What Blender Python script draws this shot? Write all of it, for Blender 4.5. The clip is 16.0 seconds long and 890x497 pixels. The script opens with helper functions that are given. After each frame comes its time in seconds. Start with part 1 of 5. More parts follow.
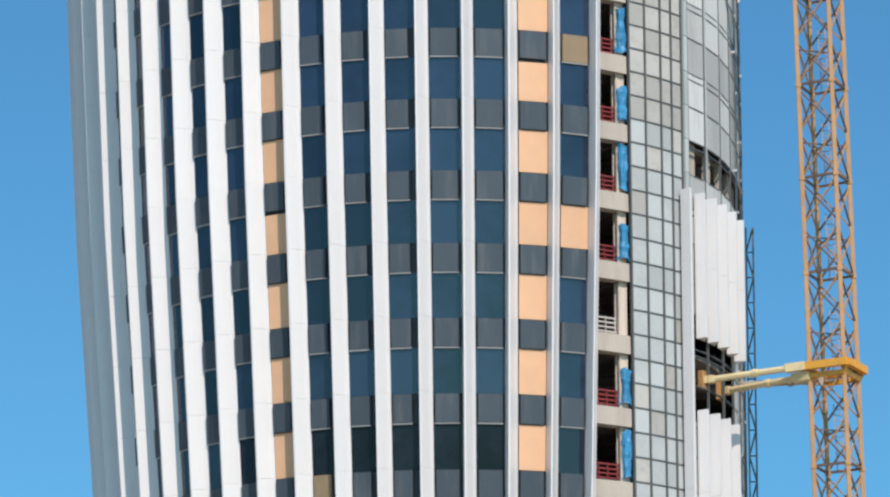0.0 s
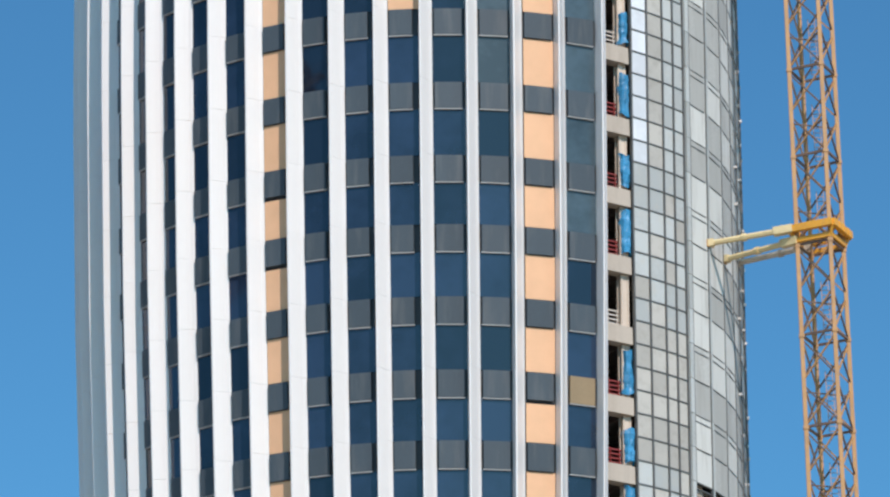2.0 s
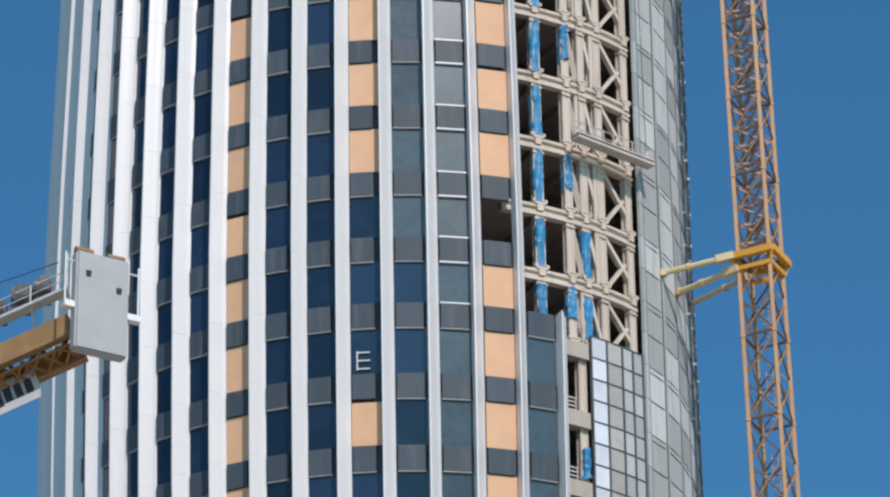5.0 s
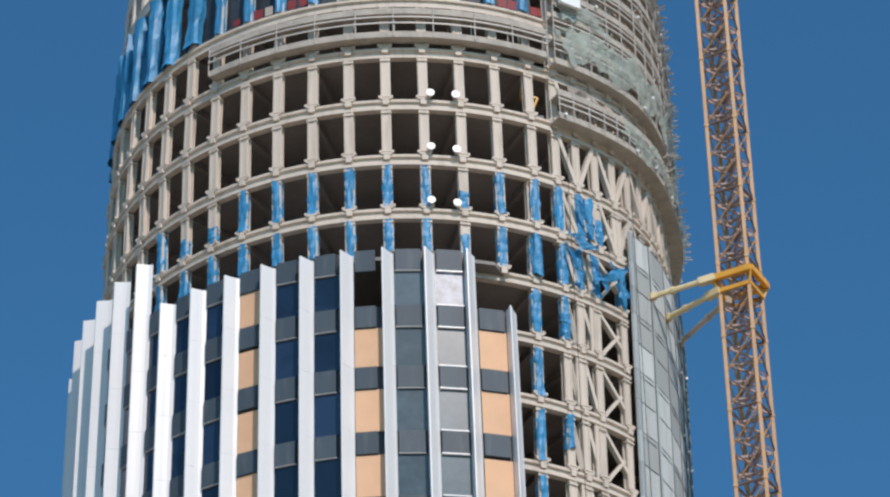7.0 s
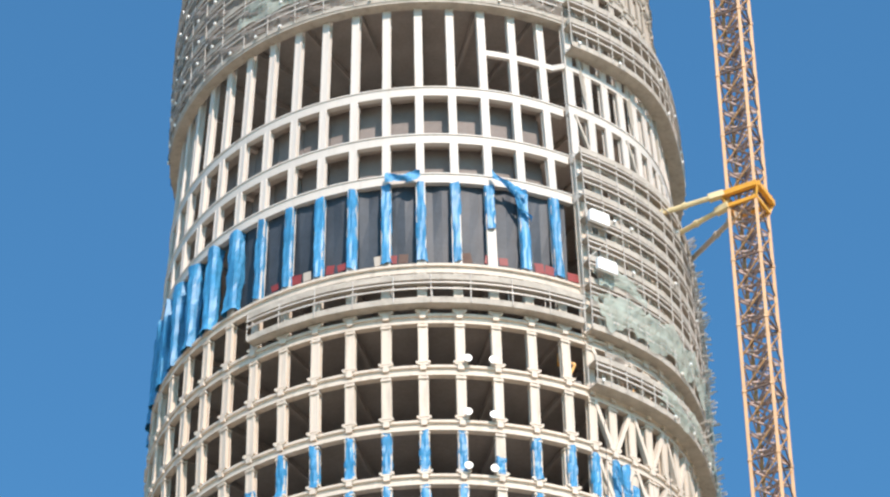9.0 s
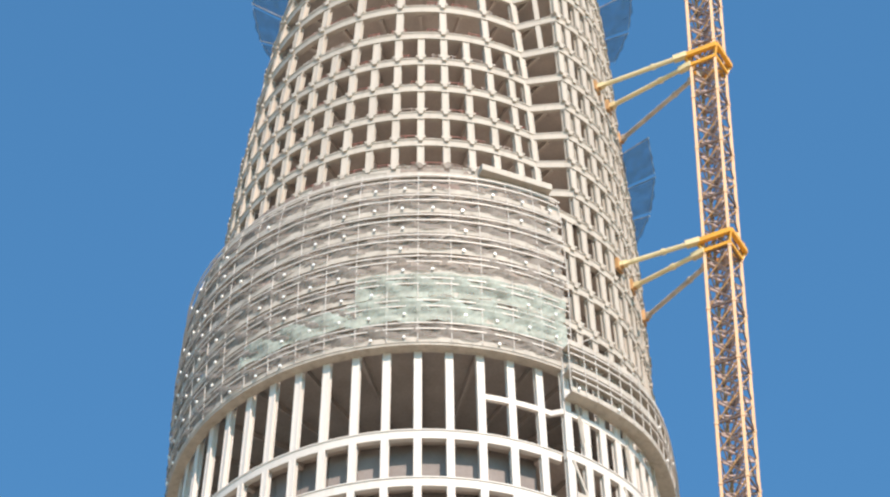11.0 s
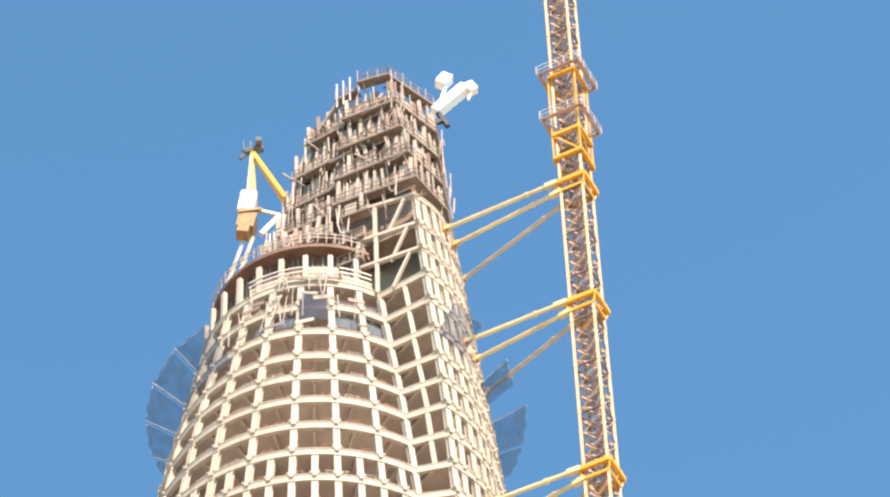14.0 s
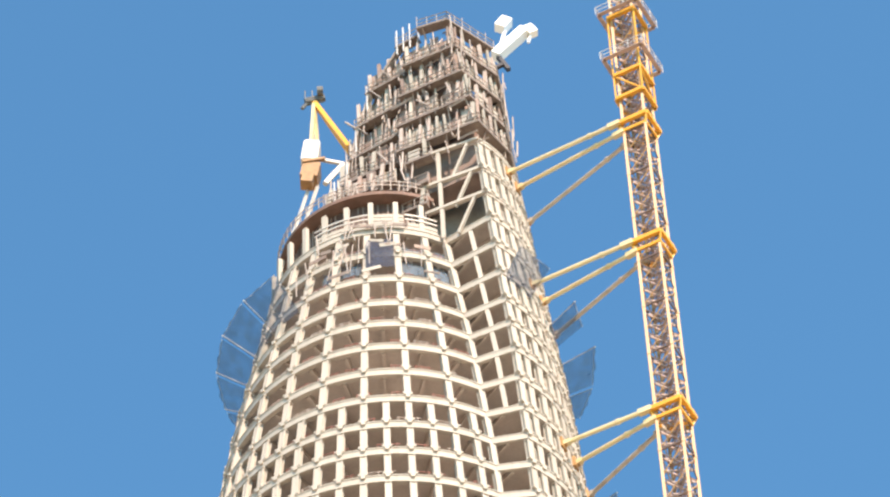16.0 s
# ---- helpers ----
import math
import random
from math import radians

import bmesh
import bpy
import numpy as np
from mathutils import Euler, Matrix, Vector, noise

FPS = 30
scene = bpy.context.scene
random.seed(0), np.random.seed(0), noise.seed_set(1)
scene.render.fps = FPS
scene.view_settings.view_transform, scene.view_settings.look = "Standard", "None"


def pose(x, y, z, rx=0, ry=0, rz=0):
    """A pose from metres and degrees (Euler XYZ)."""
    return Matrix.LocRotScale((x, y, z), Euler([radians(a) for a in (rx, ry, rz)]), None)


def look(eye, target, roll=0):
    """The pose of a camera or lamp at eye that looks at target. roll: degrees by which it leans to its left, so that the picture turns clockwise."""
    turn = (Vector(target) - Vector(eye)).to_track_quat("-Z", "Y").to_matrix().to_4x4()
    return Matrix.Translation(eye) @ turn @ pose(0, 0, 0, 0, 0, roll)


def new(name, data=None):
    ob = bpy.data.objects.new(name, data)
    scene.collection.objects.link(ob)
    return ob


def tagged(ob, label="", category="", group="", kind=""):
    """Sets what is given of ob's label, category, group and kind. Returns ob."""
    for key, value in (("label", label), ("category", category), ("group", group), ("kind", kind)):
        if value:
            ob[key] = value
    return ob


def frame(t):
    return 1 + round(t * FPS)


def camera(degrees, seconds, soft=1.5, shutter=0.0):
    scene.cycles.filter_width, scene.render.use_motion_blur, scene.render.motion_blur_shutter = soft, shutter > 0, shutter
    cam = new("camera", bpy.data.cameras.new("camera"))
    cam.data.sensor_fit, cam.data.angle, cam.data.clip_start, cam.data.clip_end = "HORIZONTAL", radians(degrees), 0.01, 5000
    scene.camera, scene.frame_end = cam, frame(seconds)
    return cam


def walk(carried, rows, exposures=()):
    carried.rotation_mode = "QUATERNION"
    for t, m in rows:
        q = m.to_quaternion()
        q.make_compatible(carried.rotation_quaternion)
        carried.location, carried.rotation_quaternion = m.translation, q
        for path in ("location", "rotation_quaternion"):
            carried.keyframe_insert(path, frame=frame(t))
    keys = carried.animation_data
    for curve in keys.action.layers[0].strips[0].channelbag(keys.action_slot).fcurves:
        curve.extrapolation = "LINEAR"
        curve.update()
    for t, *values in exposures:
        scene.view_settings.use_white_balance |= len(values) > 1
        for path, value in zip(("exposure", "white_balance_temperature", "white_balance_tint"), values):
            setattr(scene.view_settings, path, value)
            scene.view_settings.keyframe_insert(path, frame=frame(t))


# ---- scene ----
# ---------------------------------------------------------------- camera
# the camera stands on the ground and turns: seconds, yaw, pitch, lean
EYE = (0.0, 0.0, 1.6)
TURNS = [
    (0.0, -0.161, 15.771, -0.743),
    (0.5, -0.539, 16.835, -0.629),
    (1.0, -0.592, 18.370, -0.259),
    (1.5, -0.167, 19.503, -0.432),
    (2.0, -0.101, 21.072, -0.618),
    (2.5, 0.040, 22.218, -0.763),
    (3.0, -0.122, 23.086, -0.831),
    (3.5, -0.017, 24.060, -0.926),
    (3.7, 0.226, 24.640, -0.919),
    (5.8, -1.519, 29.965, -1.557),
    (6.0, -1.411, 30.632, -1.774),
    (6.5, -0.808, 32.466, -1.829),
    (7.0, -0.891, 33.887, -1.824),
    (7.5, -0.687, 35.580, -1.571),
    (8.0, -1.092, 37.048, -1.415),
    (8.2, -0.811, 37.411, -1.378),
    (10.3, -0.069, 40.197, -1.223),
    (10.5, -0.130, 41.369, -0.969),
    (11.0, -0.433, 43.342, -0.289),
    (11.5, -0.986, 45.143, -0.498),
    (12.0, -1.163, 46.263, -0.665),
    (12.5, -1.771, 47.226, -0.816),
    (13.0, -2.447, 48.050, -1.435),
    (13.5, -3.151, 50.351, -2.351),
    (14.0, -3.056, 49.740, -2.526),
    (14.5, -0.218, 48.254, -3.213),
    (15.0, -0.222, 48.750, -3.052),
    (15.5, -0.451, 48.569, -3.003),
    (16.0, -1.436, 48.930, -3.042),]


def stand(yaw, pitch, lean):
    """Camera pose at the standpoint, lean in degrees about the line of sight."""
    return pose(*EYE, 90 + pitch, 0, yaw) @ pose(0, 0, 0, 0, 0, lean)


cam = camera(13.754, 16.0, soft=2.3)
walk(cam, [(t, stand(y, p, r)) for t, y, p, r in TURNS],
     exposures=[(0.0, 0.06, 7150, 21), (2.0, 0.06, 7050, 21), (3.5, 0.02, 6950, 21), (6.0, -0.3, 6800, 21), (7.0, -0.18, 6850, 21), (7.5, 0.12, 6950, 21), (8.2, 0.65, 7200, 21), (10.4, 0.66, 7450, 22),
                (11.5, 0.98, 7800, 23), (12.2, 1.12, 8050, 24), (13.0, 1.19, 8400, 25), (13.8, 1.32, 8900, 27), (15.3, 1.29, 8850, 26), (16.0, 1.21, 8350, 24)])

# ---------------------------------------------------------------- sky and sun
SUN_TURN, SUN_HEIGHT = 21.0, 45.0
world = bpy.data.worlds.new("sky")
scene.world = world
world.use_nodes = True
wn = world.node_tree.nodes
sky = wn.new("ShaderNodeTexSky")
sky.sky_type = "NISHITA"
sky.sun_disc = False
sky.sun_elevation = radians(SUN_HEIGHT)
sky.sun_rotation = radians(180 - SUN_TURN)
sky.air_density, sky.dust_density, sky.ozone_density = 1.0, 1.3, 5.0
wn["Background"].inputs["Strength"].default_value = 0.142
tint = wn.new("ShaderNodeMix")
tint.data_type, tint.blend_type = "RGBA", "MULTIPLY"
tint.inputs["Factor"].default_value = 1.0
tint.inputs["B"].default_value = (0.32, 0.88, 1.0, 1)
world.node_tree.links.new(sky.outputs["Color"], tint.inputs["A"])
world.node_tree.links.new(tint.outputs["Result"], wn["Background"].inputs["Color"])
sun = new("sun", bpy.data.lights.new("sun", "SUN"))
sun.data.energy, sun.data.angle, sun.data.color = 3.7, radians(0.53), (1.0, 0.94, 0.86)
sd = Vector((math.sin(radians(SUN_TURN)) * math.cos(radians(SUN_HEIGHT)), -math.cos(radians(SUN_TURN)) * math.cos(radians(SUN_HEIGHT)), math.sin(radians(SUN_HEIGHT))))
sun.matrix_world = look(sd * 400, (0, 0, 0))


# ---------------------------------------------------------------- materials
def paint(name, colour, rough=0.6, metal=0.0, vary=0.12, scale=0.8, fine=9.0, bump=0.15, dirt=0.0, streak=False, spec=0.5, piece=0.0, dirt_colour=(0.16, 0.13, 0.10)):
    """A surface with grain and stains at two scales, and a small change from piece to piece."""
    m = bpy.data.materials.new(name)
    m.use_nodes = True
    nt = m.node_tree
    n, l = nt.nodes, nt.links
    b = n["Principled BSDF"]
    geo = n.new("ShaderNodeNewGeometry")
    big, small = n.new("ShaderNodeTexNoise"), n.new("ShaderNodeTexNoise")
    big.inputs["Scale"].default_value, small.inputs["Scale"].default_value = scale, fine
    big.inputs["Detail"].default_value, small.inputs["Detail"].default_value = 5, 4
    mp = n.new("ShaderNodeMapping")
    mp.inputs["Scale"].default_value = (1, 1, 0.12 if streak else 1)
    l.new(geo.outputs["Position"], mp.inputs["Vector"])
    l.new(mp.outputs["Vector"], big.inputs["Vector"])
    l.new(geo.outputs["Position"], small.inputs["Vector"])
    mix = n.new("ShaderNodeMath")
    mix.operation = "MULTIPLY_ADD"
    l.new(big.outputs["Fac"], mix.inputs[0])
    mix.inputs[1].default_value = 0.7
    sm = n.new("ShaderNodeMath")
    sm.operation = "MULTIPLY"
    l.new(small.outputs["Fac"], sm.inputs[0])
    sm.inputs[1].default_value = 0.3
    l.new(sm.outputs[0], mix.inputs[2])
    info = n.new("ShaderNodeObjectInfo")
    ran = n.new("ShaderNodeMath")
    ran.operation = "MULTIPLY_ADD"
    l.new(info.outputs["Random"], ran.inputs[0])
    ran.inputs[1].default_value = piece
    ran.inputs[2].default_value = -piece / 2
    add = n.new("ShaderNodeMath")
    l.new(mix.outputs[0], add.inputs[0])
    l.new(ran.outputs[0], add.inputs[1])
    ramp = n.new("ShaderNodeValToRGB")
    e = ramp.color_ramp.elements
    e[0].position, e[1].position = 0.3, 0.7
    e[0].color = (*[c * (1 - vary) for c in colour], 1)
    e[1].color = (*[min(1, c * (1 + vary)) for c in colour], 1)
    l.new(add.outputs[0], ramp.inputs["Fac"])
    out = ramp.outputs["Color"]
    if dirt:
        dn = n.new("ShaderNodeTexNoise")
        dn.inputs["Scale"].default_value, dn.inputs["Detail"].default_value = 1.7, 8
        l.new(mp.outputs["Vector"], dn.inputs["Vector"])
        dr = n.new("ShaderNodeMapRange")
        dr.inputs["From Min"].default_value, dr.inputs["From Max"].default_value = 0.52, 0.72
        dr.inputs["To Max"].default_value = dirt
        l.new(dn.outputs["Fac"], dr.inputs["Value"])
        dm = n.new("ShaderNodeMix")
        dm.data_type = "RGBA"
        l.new(dr.outputs["Result"], dm.inputs["Factor"])
        l.new(out, dm.inputs["A"])
        dm.inputs["B"].default_value = (*dirt_colour, 1)
        out = dm.outputs["Result"]
    l.new(out, b.inputs["Base Color"])
    b.inputs["Roughness"].default_value, b.inputs["Metallic"].default_value = rough, metal
    b.inputs["Specular IOR Level"].default_value = spec
    if bump:
        bp = n.new("ShaderNodeBump")
        bp.inputs["Strength"].default_value, bp.inputs["Distance"].default_value = bump, 0.03
        l.new(small.outputs["Fac"], bp.inputs["Height"])
        l.new(bp.outputs["Normal"], b.inputs["Normal"])
    return m


def net(name, colour, cover):
    """Woven net or thin sheet: part of it is open."""
    m = paint(name, colour, 0.8, vary=0.25, scale=0.6, fine=6, bump=0.3)
    n, l = m.node_tree.nodes, m.node_tree.links
    tr, mx, ns = n.new("ShaderNodeBsdfTransparent"), n.new("ShaderNodeMixShader"), n.new("ShaderNodeTexNoise")
    ns.inputs["Scale"].default_value, ns.inputs["Detail"].default_value = 0.9, 6
    gp = n.new("ShaderNodeNewGeometry")
    l.new(gp.outputs["Position"], ns.inputs["Vector"])
    mr = n.new("ShaderNodeMapRange")
    mr.inputs["From Min"].default_value, mr.inputs["From Max"].default_value = 0.3, 0.7
    mr.inputs["To Min"].default_value, mr.inputs["To Max"].default_value = cover - 0.15, cover + 0.15
    l.new(ns.outputs["Fac"], mr.inputs["Value"])
    l.new(mr.outputs["Result"], mx.inputs["Fac"])
    l.new(tr.outputs[0], mx.inputs[1])
    l.new(n["Principled BSDF"].outputs[0], mx.inputs[2])
    l.new(mx.outputs[0], n["Material Output"].inputs["Surface"])
    return m


WHITE = paint("white_aluminium", (0.745, 0.74, 0.74), 0.32, vary=0.03, scale=0.25, fine=2, bump=0.02, piece=0.15, streak=True)
# white fin sides with blue-grey shade put into the colour
FIN_SHADE = paint("shaded_white_side", (0.275, 0.31, 0.39), 0.4, vary=0.06, scale=0.4, fine=3, bump=0.03, piece=0.1)
SILL = paint("pale_grey_sill", (0.40, 0.41, 0.42), 0.4, vary=0.08, scale=0.5, fine=3, bump=0.02, piece=0.3)
SPANDREL = paint("dark_grey_panel", (0.06, 0.083, 0.103), 0.5, spec=0.22, vary=0.12, scale=0.5, fine=5, bump=0.03, piece=0.3, streak=True, dirt=0.15, dirt_colour=(0.3, 0.29, 0.27))
RECESS = paint("backing_and_fin_shadow", (0.03, 0.033, 0.04), 0.5, vary=0.2)
GLASS = paint("coated_blue_glass", (0.012, 0.024, 0.050), 0.06, vary=0.5, scale=0.25, fine=1.1, bump=0.05, piece=0.6, spec=0.75)
GLASS.node_tree.nodes["Principled BSDF"].inputs["IOR"].default_value = 1.5
# same glazing, darkened: a dark reflection put into the colour
REFLECT_DARK = paint("dark_reflection_glass", (0.010, 0.014, 0.022), 0.05, vary=0.5, scale=0.6, fine=2, bump=0.05, piece=0.3, spec=0.25)
# lighter, rougher glass for some right-hand bays
GREY_GLASS = paint("grey_blue_glass", (0.048, 0.075, 0.092), 0.22, spec=0.6, vary=0.3, scale=0.5, fine=2, bump=0.03, piece=0.4)
FILM = paint("film_covered_glass", (0.20, 0.23, 0.29), 0.35, spec=0.5, vary=0.6, scale=1.3, fine=4, bump=0.15)
PLY = paint("peach_board", (0.72, 0.43, 0.26), 0.75, vary=0.06, scale=0.9, fine=14, bump=0.06, piece=0.25)
BOARD = paint("brown_board", (0.27, 0.20, 0.12), 0.8, vary=0.15, scale=0.9, fine=12)
STEEL = paint("cream_steel", (0.63, 0.54, 0.455), 0.72, vary=0.10, scale=0.5, fine=7, bump=0.2, dirt=0.28, streak=True, piece=0.12)
PALE = paint("pale_concrete", (0.455, 0.405, 0.35), 0.85, vary=0.09, scale=0.4, fine=6, bump=0.25, dirt=0.2, streak=True, piece=0.1)
CONCRETE = paint("raw_concrete", (0.34, 0.31, 0.27), 0.9, vary=0.18, scale=0.3, fine=5, bump=0.3, dirt=0.3)
SOFFIT = paint("slab_underside", (0.48, 0.415, 0.37), 0.9, vary=0.2, scale=0.3, fine=4, bump=0.2)
WHITE_STEEL = paint("white_primed_steel", (0.60, 0.555, 0.51), 0.6, vary=0.05, scale=0.5, fine=6, bump=0.1, dirt=0.12, streak=True, piece=0.1)
# darker copy of the slab underside, for storeys that lie in shade
SOFFIT_SHADE = paint("slab_underside_shade", (0.27, 0.24, 0.22), 0.7, vary=0.25, scale=0.3, fine=4, bump=0.2)
INTERIOR_TONE = paint("grey_interior_tone", (0.21, 0.185, 0.175), 0.85, vary=0.15, scale=0.5, fine=4, bump=0.1, piece=0.4)
RUSTRAIL = paint("dull_red_rail", (0.27, 0.10, 0.08), 0.7, vary=0.3)
CORE = paint("core_wall", (0.48, 0.42, 0.38), 0.95, vary=0.2, scale=0.2, fine=3)
SILVER = paint("foil_faced_panel", (0.44, 0.475, 0.475), 0.5, vary=0.12, scale=0.5, fine=4, bump=0.12, piece=0.8, dirt=0.25, dirt_colour=(0.5, 0.46, 0.38))
FOIL_WHITE = paint("bright_foil_panel", (0.66, 0.71, 0.76), 0.4, vary=0.12, scale=0.6, fine=4, bump=0.15, piece=0.6)
FOIL_CREAM = paint("cream_faced_panel", (0.44, 0.435, 0.405), 0.6, vary=0.12, scale=0.5, fine=4, bump=0.12, piece=0.8, dirt=0.2)
GREY = paint("grey_insulation_panel", (0.505, 0.525, 0.51), 0.7, spec=0.25, vary=0.2, scale=0.5, fine=5, bump=0.2, piece=1.25, dirt=0.4, streak=True, dirt_colour=(0.28, 0.27, 0.25))
MULLION = paint("dark_mullion", (0.10, 0.105, 0.105), 0.5, vary=0.2)
TARP = paint("blue_tarpaulin", (0.022, 0.23, 0.44), 0.5, vary=0.22, scale=1.6, fine=7, bump=0.6, piece=0.2)
INTERIOR_SHADE = paint("dark_interior_shade", (0.028, 0.04, 0.055), 0.6, vary=0.3, scale=0.5, fine=4, bump=0.3)
RED = paint("red_guard_rail", (0.24, 0.03, 0.03), 0.6, vary=0.3)
TUBE = paint("galvanised_tube", (0.54, 0.50, 0.46), 0.6, metal=0.1, vary=0.15)
DECK = paint("scaffold_deck", (0.43, 0.385, 0.335), 0.85, vary=0.2, scale=0.9, fine=6, dirt=0.3)
CORE_DECK = paint("dark_core_deck", (0.20, 0.155, 0.135), 0.85, vary=0.3, scale=0.9, fine=6, dirt=0.3, dirt_colour=(0.4, 0.36, 0.3))
RUSTDECK = paint("red_brown_deck", (0.20, 0.115, 0.09), 0.85, vary=0.3, scale=0.8, fine=6, dirt=0.3)
RUST = paint("rust_red_deck", (0.12, 0.07, 0.055), 0.85, vary=0.25)
FORM = paint("formwork_board", (0.28, 0.20, 0.17), 0.85, vary=0.3, scale=0.7, piece=0.6)
ORANGE = paint("orange_crane_paint", (0.76, 0.36, 0.045), 0.45, vary=0.10, scale=0.6, fine=6, bump=0.05, dirt=0.2)
RUSTORANGE = paint("rusty_orange_paint", (0.34, 0.17, 0.065), 0.6, vary=0.3, scale=1.2, fine=7, bump=0.1, dirt=0.4)
TAN = paint("faded_mast_paint", (0.47, 0.25, 0.10), 0.5, vary=0.14, scale=0.6, fine=6, bump=0.05, dirt=0.25)
BRACE = paint("dark_brace_steel", (0.15, 0.098, 0.075), 0.5, vary=0.25)
GRATE = paint("dusty_lacing_steel", (0.40, 0.29, 0.26), 0.8, vary=0.25, scale=1.5, fine=9)
LADDER = paint("pale_ladder_steel", (0.60, 0.58, 0.56), 0.45, metal=0.4, vary=0.1)
CREAMARM = paint("cream_tie_arm", (0.67, 0.54, 0.30), 0.5, vary=0.10, dirt=0.2)
BALLAST = paint("grey_ballast", (0.42, 0.43, 0.44), 0.7, vary=0.06, scale=0.6, fine=6, bump=0.1, dirt=0.1)
TIMBER = paint("weathered_brown_girder", (0.30, 0.17, 0.075), 0.7, vary=0.25, dirt=0.3, dirt_colour=(0.5, 0.3, 0.1))
BANNER = paint("pale_banner", (0.50, 0.51, 0.53), 0.7, vary=0.08)
MACHINE = paint("dark_grey_machinery", (0.10, 0.10, 0.10), 0.55, vary=0.4, scale=1.5, fine=7, bump=0.2, dirt=0.4, dirt_colour=(0.35, 0.33, 0.3))
ARM = paint("weathered_tie_arm", (0.50, 0.43, 0.35), 0.6, vary=0.18, scale=0.8, fine=6, dirt=0.25)
INK = paint("dark_print", (0.03, 0.03, 0.04), 0.7)
LAMP = paint("white_floodlight", (0.85, 0.85, 0.83), 0.3, vary=0.03)
SAND = paint("desert_ground", (0.38, 0.31, 0.22), 0.95, vary=0.15, scale=0.05, fine=1.2, bump=0.3, dirt=0.3, dirt_colour=(0.22, 0.19, 0.15))
GREEN = net("pale_green_net", (0.43, 0.49, 0.43), 0.5)
BLUENET = net("blue_safety_net", (0.05, 0.12, 0.24), 0.52)
PALENET = net("grey_blue_net", (0.10, 0.155, 0.21), 0.6)
DARKNET = net("navy_debris_net", (0.012, 0.022, 0.05), 0.78)
BROWNNET = net("dark_brown_net", (0.13, 0.085, 0.065), 0.6)
CORE_TUBE = paint("dirty_formwork_steel", (0.39, 0.32, 0.285), 0.7, vary=0.25, dirt=0.3)
DEBRIS = net("brown_debris_net", (0.26, 0.225, 0.195), 0.66)


# ---------------------------------------------------------------- mesh helpers
class Geo:
    """Collects boxes, bars, tubes and swept rings into one mesh."""

    def __init__(self):
        self.v, self.f = [], []

    def quad_box(self, p):
        k = len(self.v)
        self.v += p
        self.f += [tuple(k + i for i in q) for q in ((0, 3, 2, 1), (4, 5, 6, 7), (0, 1, 5, 4), (1, 2, 6, 5), (2, 3, 7, 6), (3, 0, 4, 7))]

    def box(self, m, sx, sy, sz):
        self.quad_box([tuple(m @ Vector((x * sx / 2, y * sy / 2, z * sz / 2))) for z in (-1, 1) for x, y in ((-1, -1), (1, -1), (1, 1), (-1, 1))])

    def bar(self, p, q, w, h=None, up=(0, 0, 1)):
        p, q = Vector(p), Vector(q)
        d = (q - p)
        n = d.length
        if n < 1e-6:
            return
        d /= n
        u = Vector(up)
        if abs(d.dot(u)) > 0.97:
            u = Vector((0.3, 1, 0)).normalized()
        s = d.cross(u).normalized()
        u = s.cross(d)
        a, b = s * w / 2, u * (h or w) / 2
        self.quad_box([tuple(x) for x in (p - a - b, p + a - b, p + a + b, p - a + b, q - a - b, q + a - b, q + a + b, q - a + b)])

    def tube(self, p, q, r, n=6):
        p, q = Vector(p), Vector(q)
        d = (q - p).normalized()
        u = Vector((0, 0, 1)) if abs(d.z) < 0.9 else Vector((1, 0, 0))
        s = d.cross(u).normalized()
        u = s.cross(d)
        k = len(self.v)
        for c in (p, q):
            self.v += [tuple(c + s * r * math.cos(2 * math.pi * i / n) + u * r * math.sin(2 * math.pi * i / n)) for i in range(n)]
        self.f += [(k + i, k + (i + 1) % n, k + n + (i + 1) % n, k + n + i) for i in range(n)]
        self.f += [tuple(k + i for i in range(n))[::-1], tuple(k + n + i for i in range(n))]

    def chain(self, pts, r, n=5):
        """One connected tube through upright points."""
        k = len(self.v)
        for p in pts:
            self.v += [(p[0] + r * math.cos(2 * math.pi * i / n), p[1] + r * math.sin(2 * math.pi * i / n), p[2]) for i in range(n)]
        for j in range(len(pts) - 1):
            self.f += [(k + j * n + i, k + j * n + (i + 1) % n, k + j * n + n + (i + 1) % n, k + j * n + n + i) for i in range(n)]
        self.f += [tuple(k + i for i in range(n))[::-1], tuple(k + (len(pts) - 1) * n + i for i in range(n))]

    def sweep(self, profile, a0, a1, step=1.5):
        """profile(angle) gives a closed list of (radius, height); swept round the tower's axis."""
        n = max(1, int(math.ceil((a1 - a0) / step)))
        k, m = len(self.v), 0
        for i in range(n + 1):
            a = a0 + (a1 - a0) * i / n
            pr = profile(a)
            m = len(pr)
            self.v += [tuple(polar(a, r, z)) for r, z in pr]
        for i in range(n):
            for j in range(m):
                self.f.append((k + i * m + j, k + i * m + (j + 1) % m, k + (i + 1) * m + (j + 1) % m, k + (i + 1) * m + j))
        self.f += [tuple(k + j for j in range(m))[::-1], tuple(k + n * m + j for j in range(m))]

    def data(self, name):
        me = bpy.data.meshes.new(name)
        me.from_pydata(self.v, [], self.f)
        bm = bmesh.new()
        bm.from_mesh(me)
        bmesh.ops.recalc_face_normals(bm, faces=bm.faces)
        bm.to_mesh(me)
        bm.free()
        return me


def part(name, data, material, parent=None, label="", m=None):
    ob = new(name, data)
    if data is not None and not data.materials:
        data.materials.append(material)
    if parent is not None:
        ob.parent = parent
    if m is not None:
        ob.matrix_basis = m
    if label:
        tagged(ob, label)
    return ob


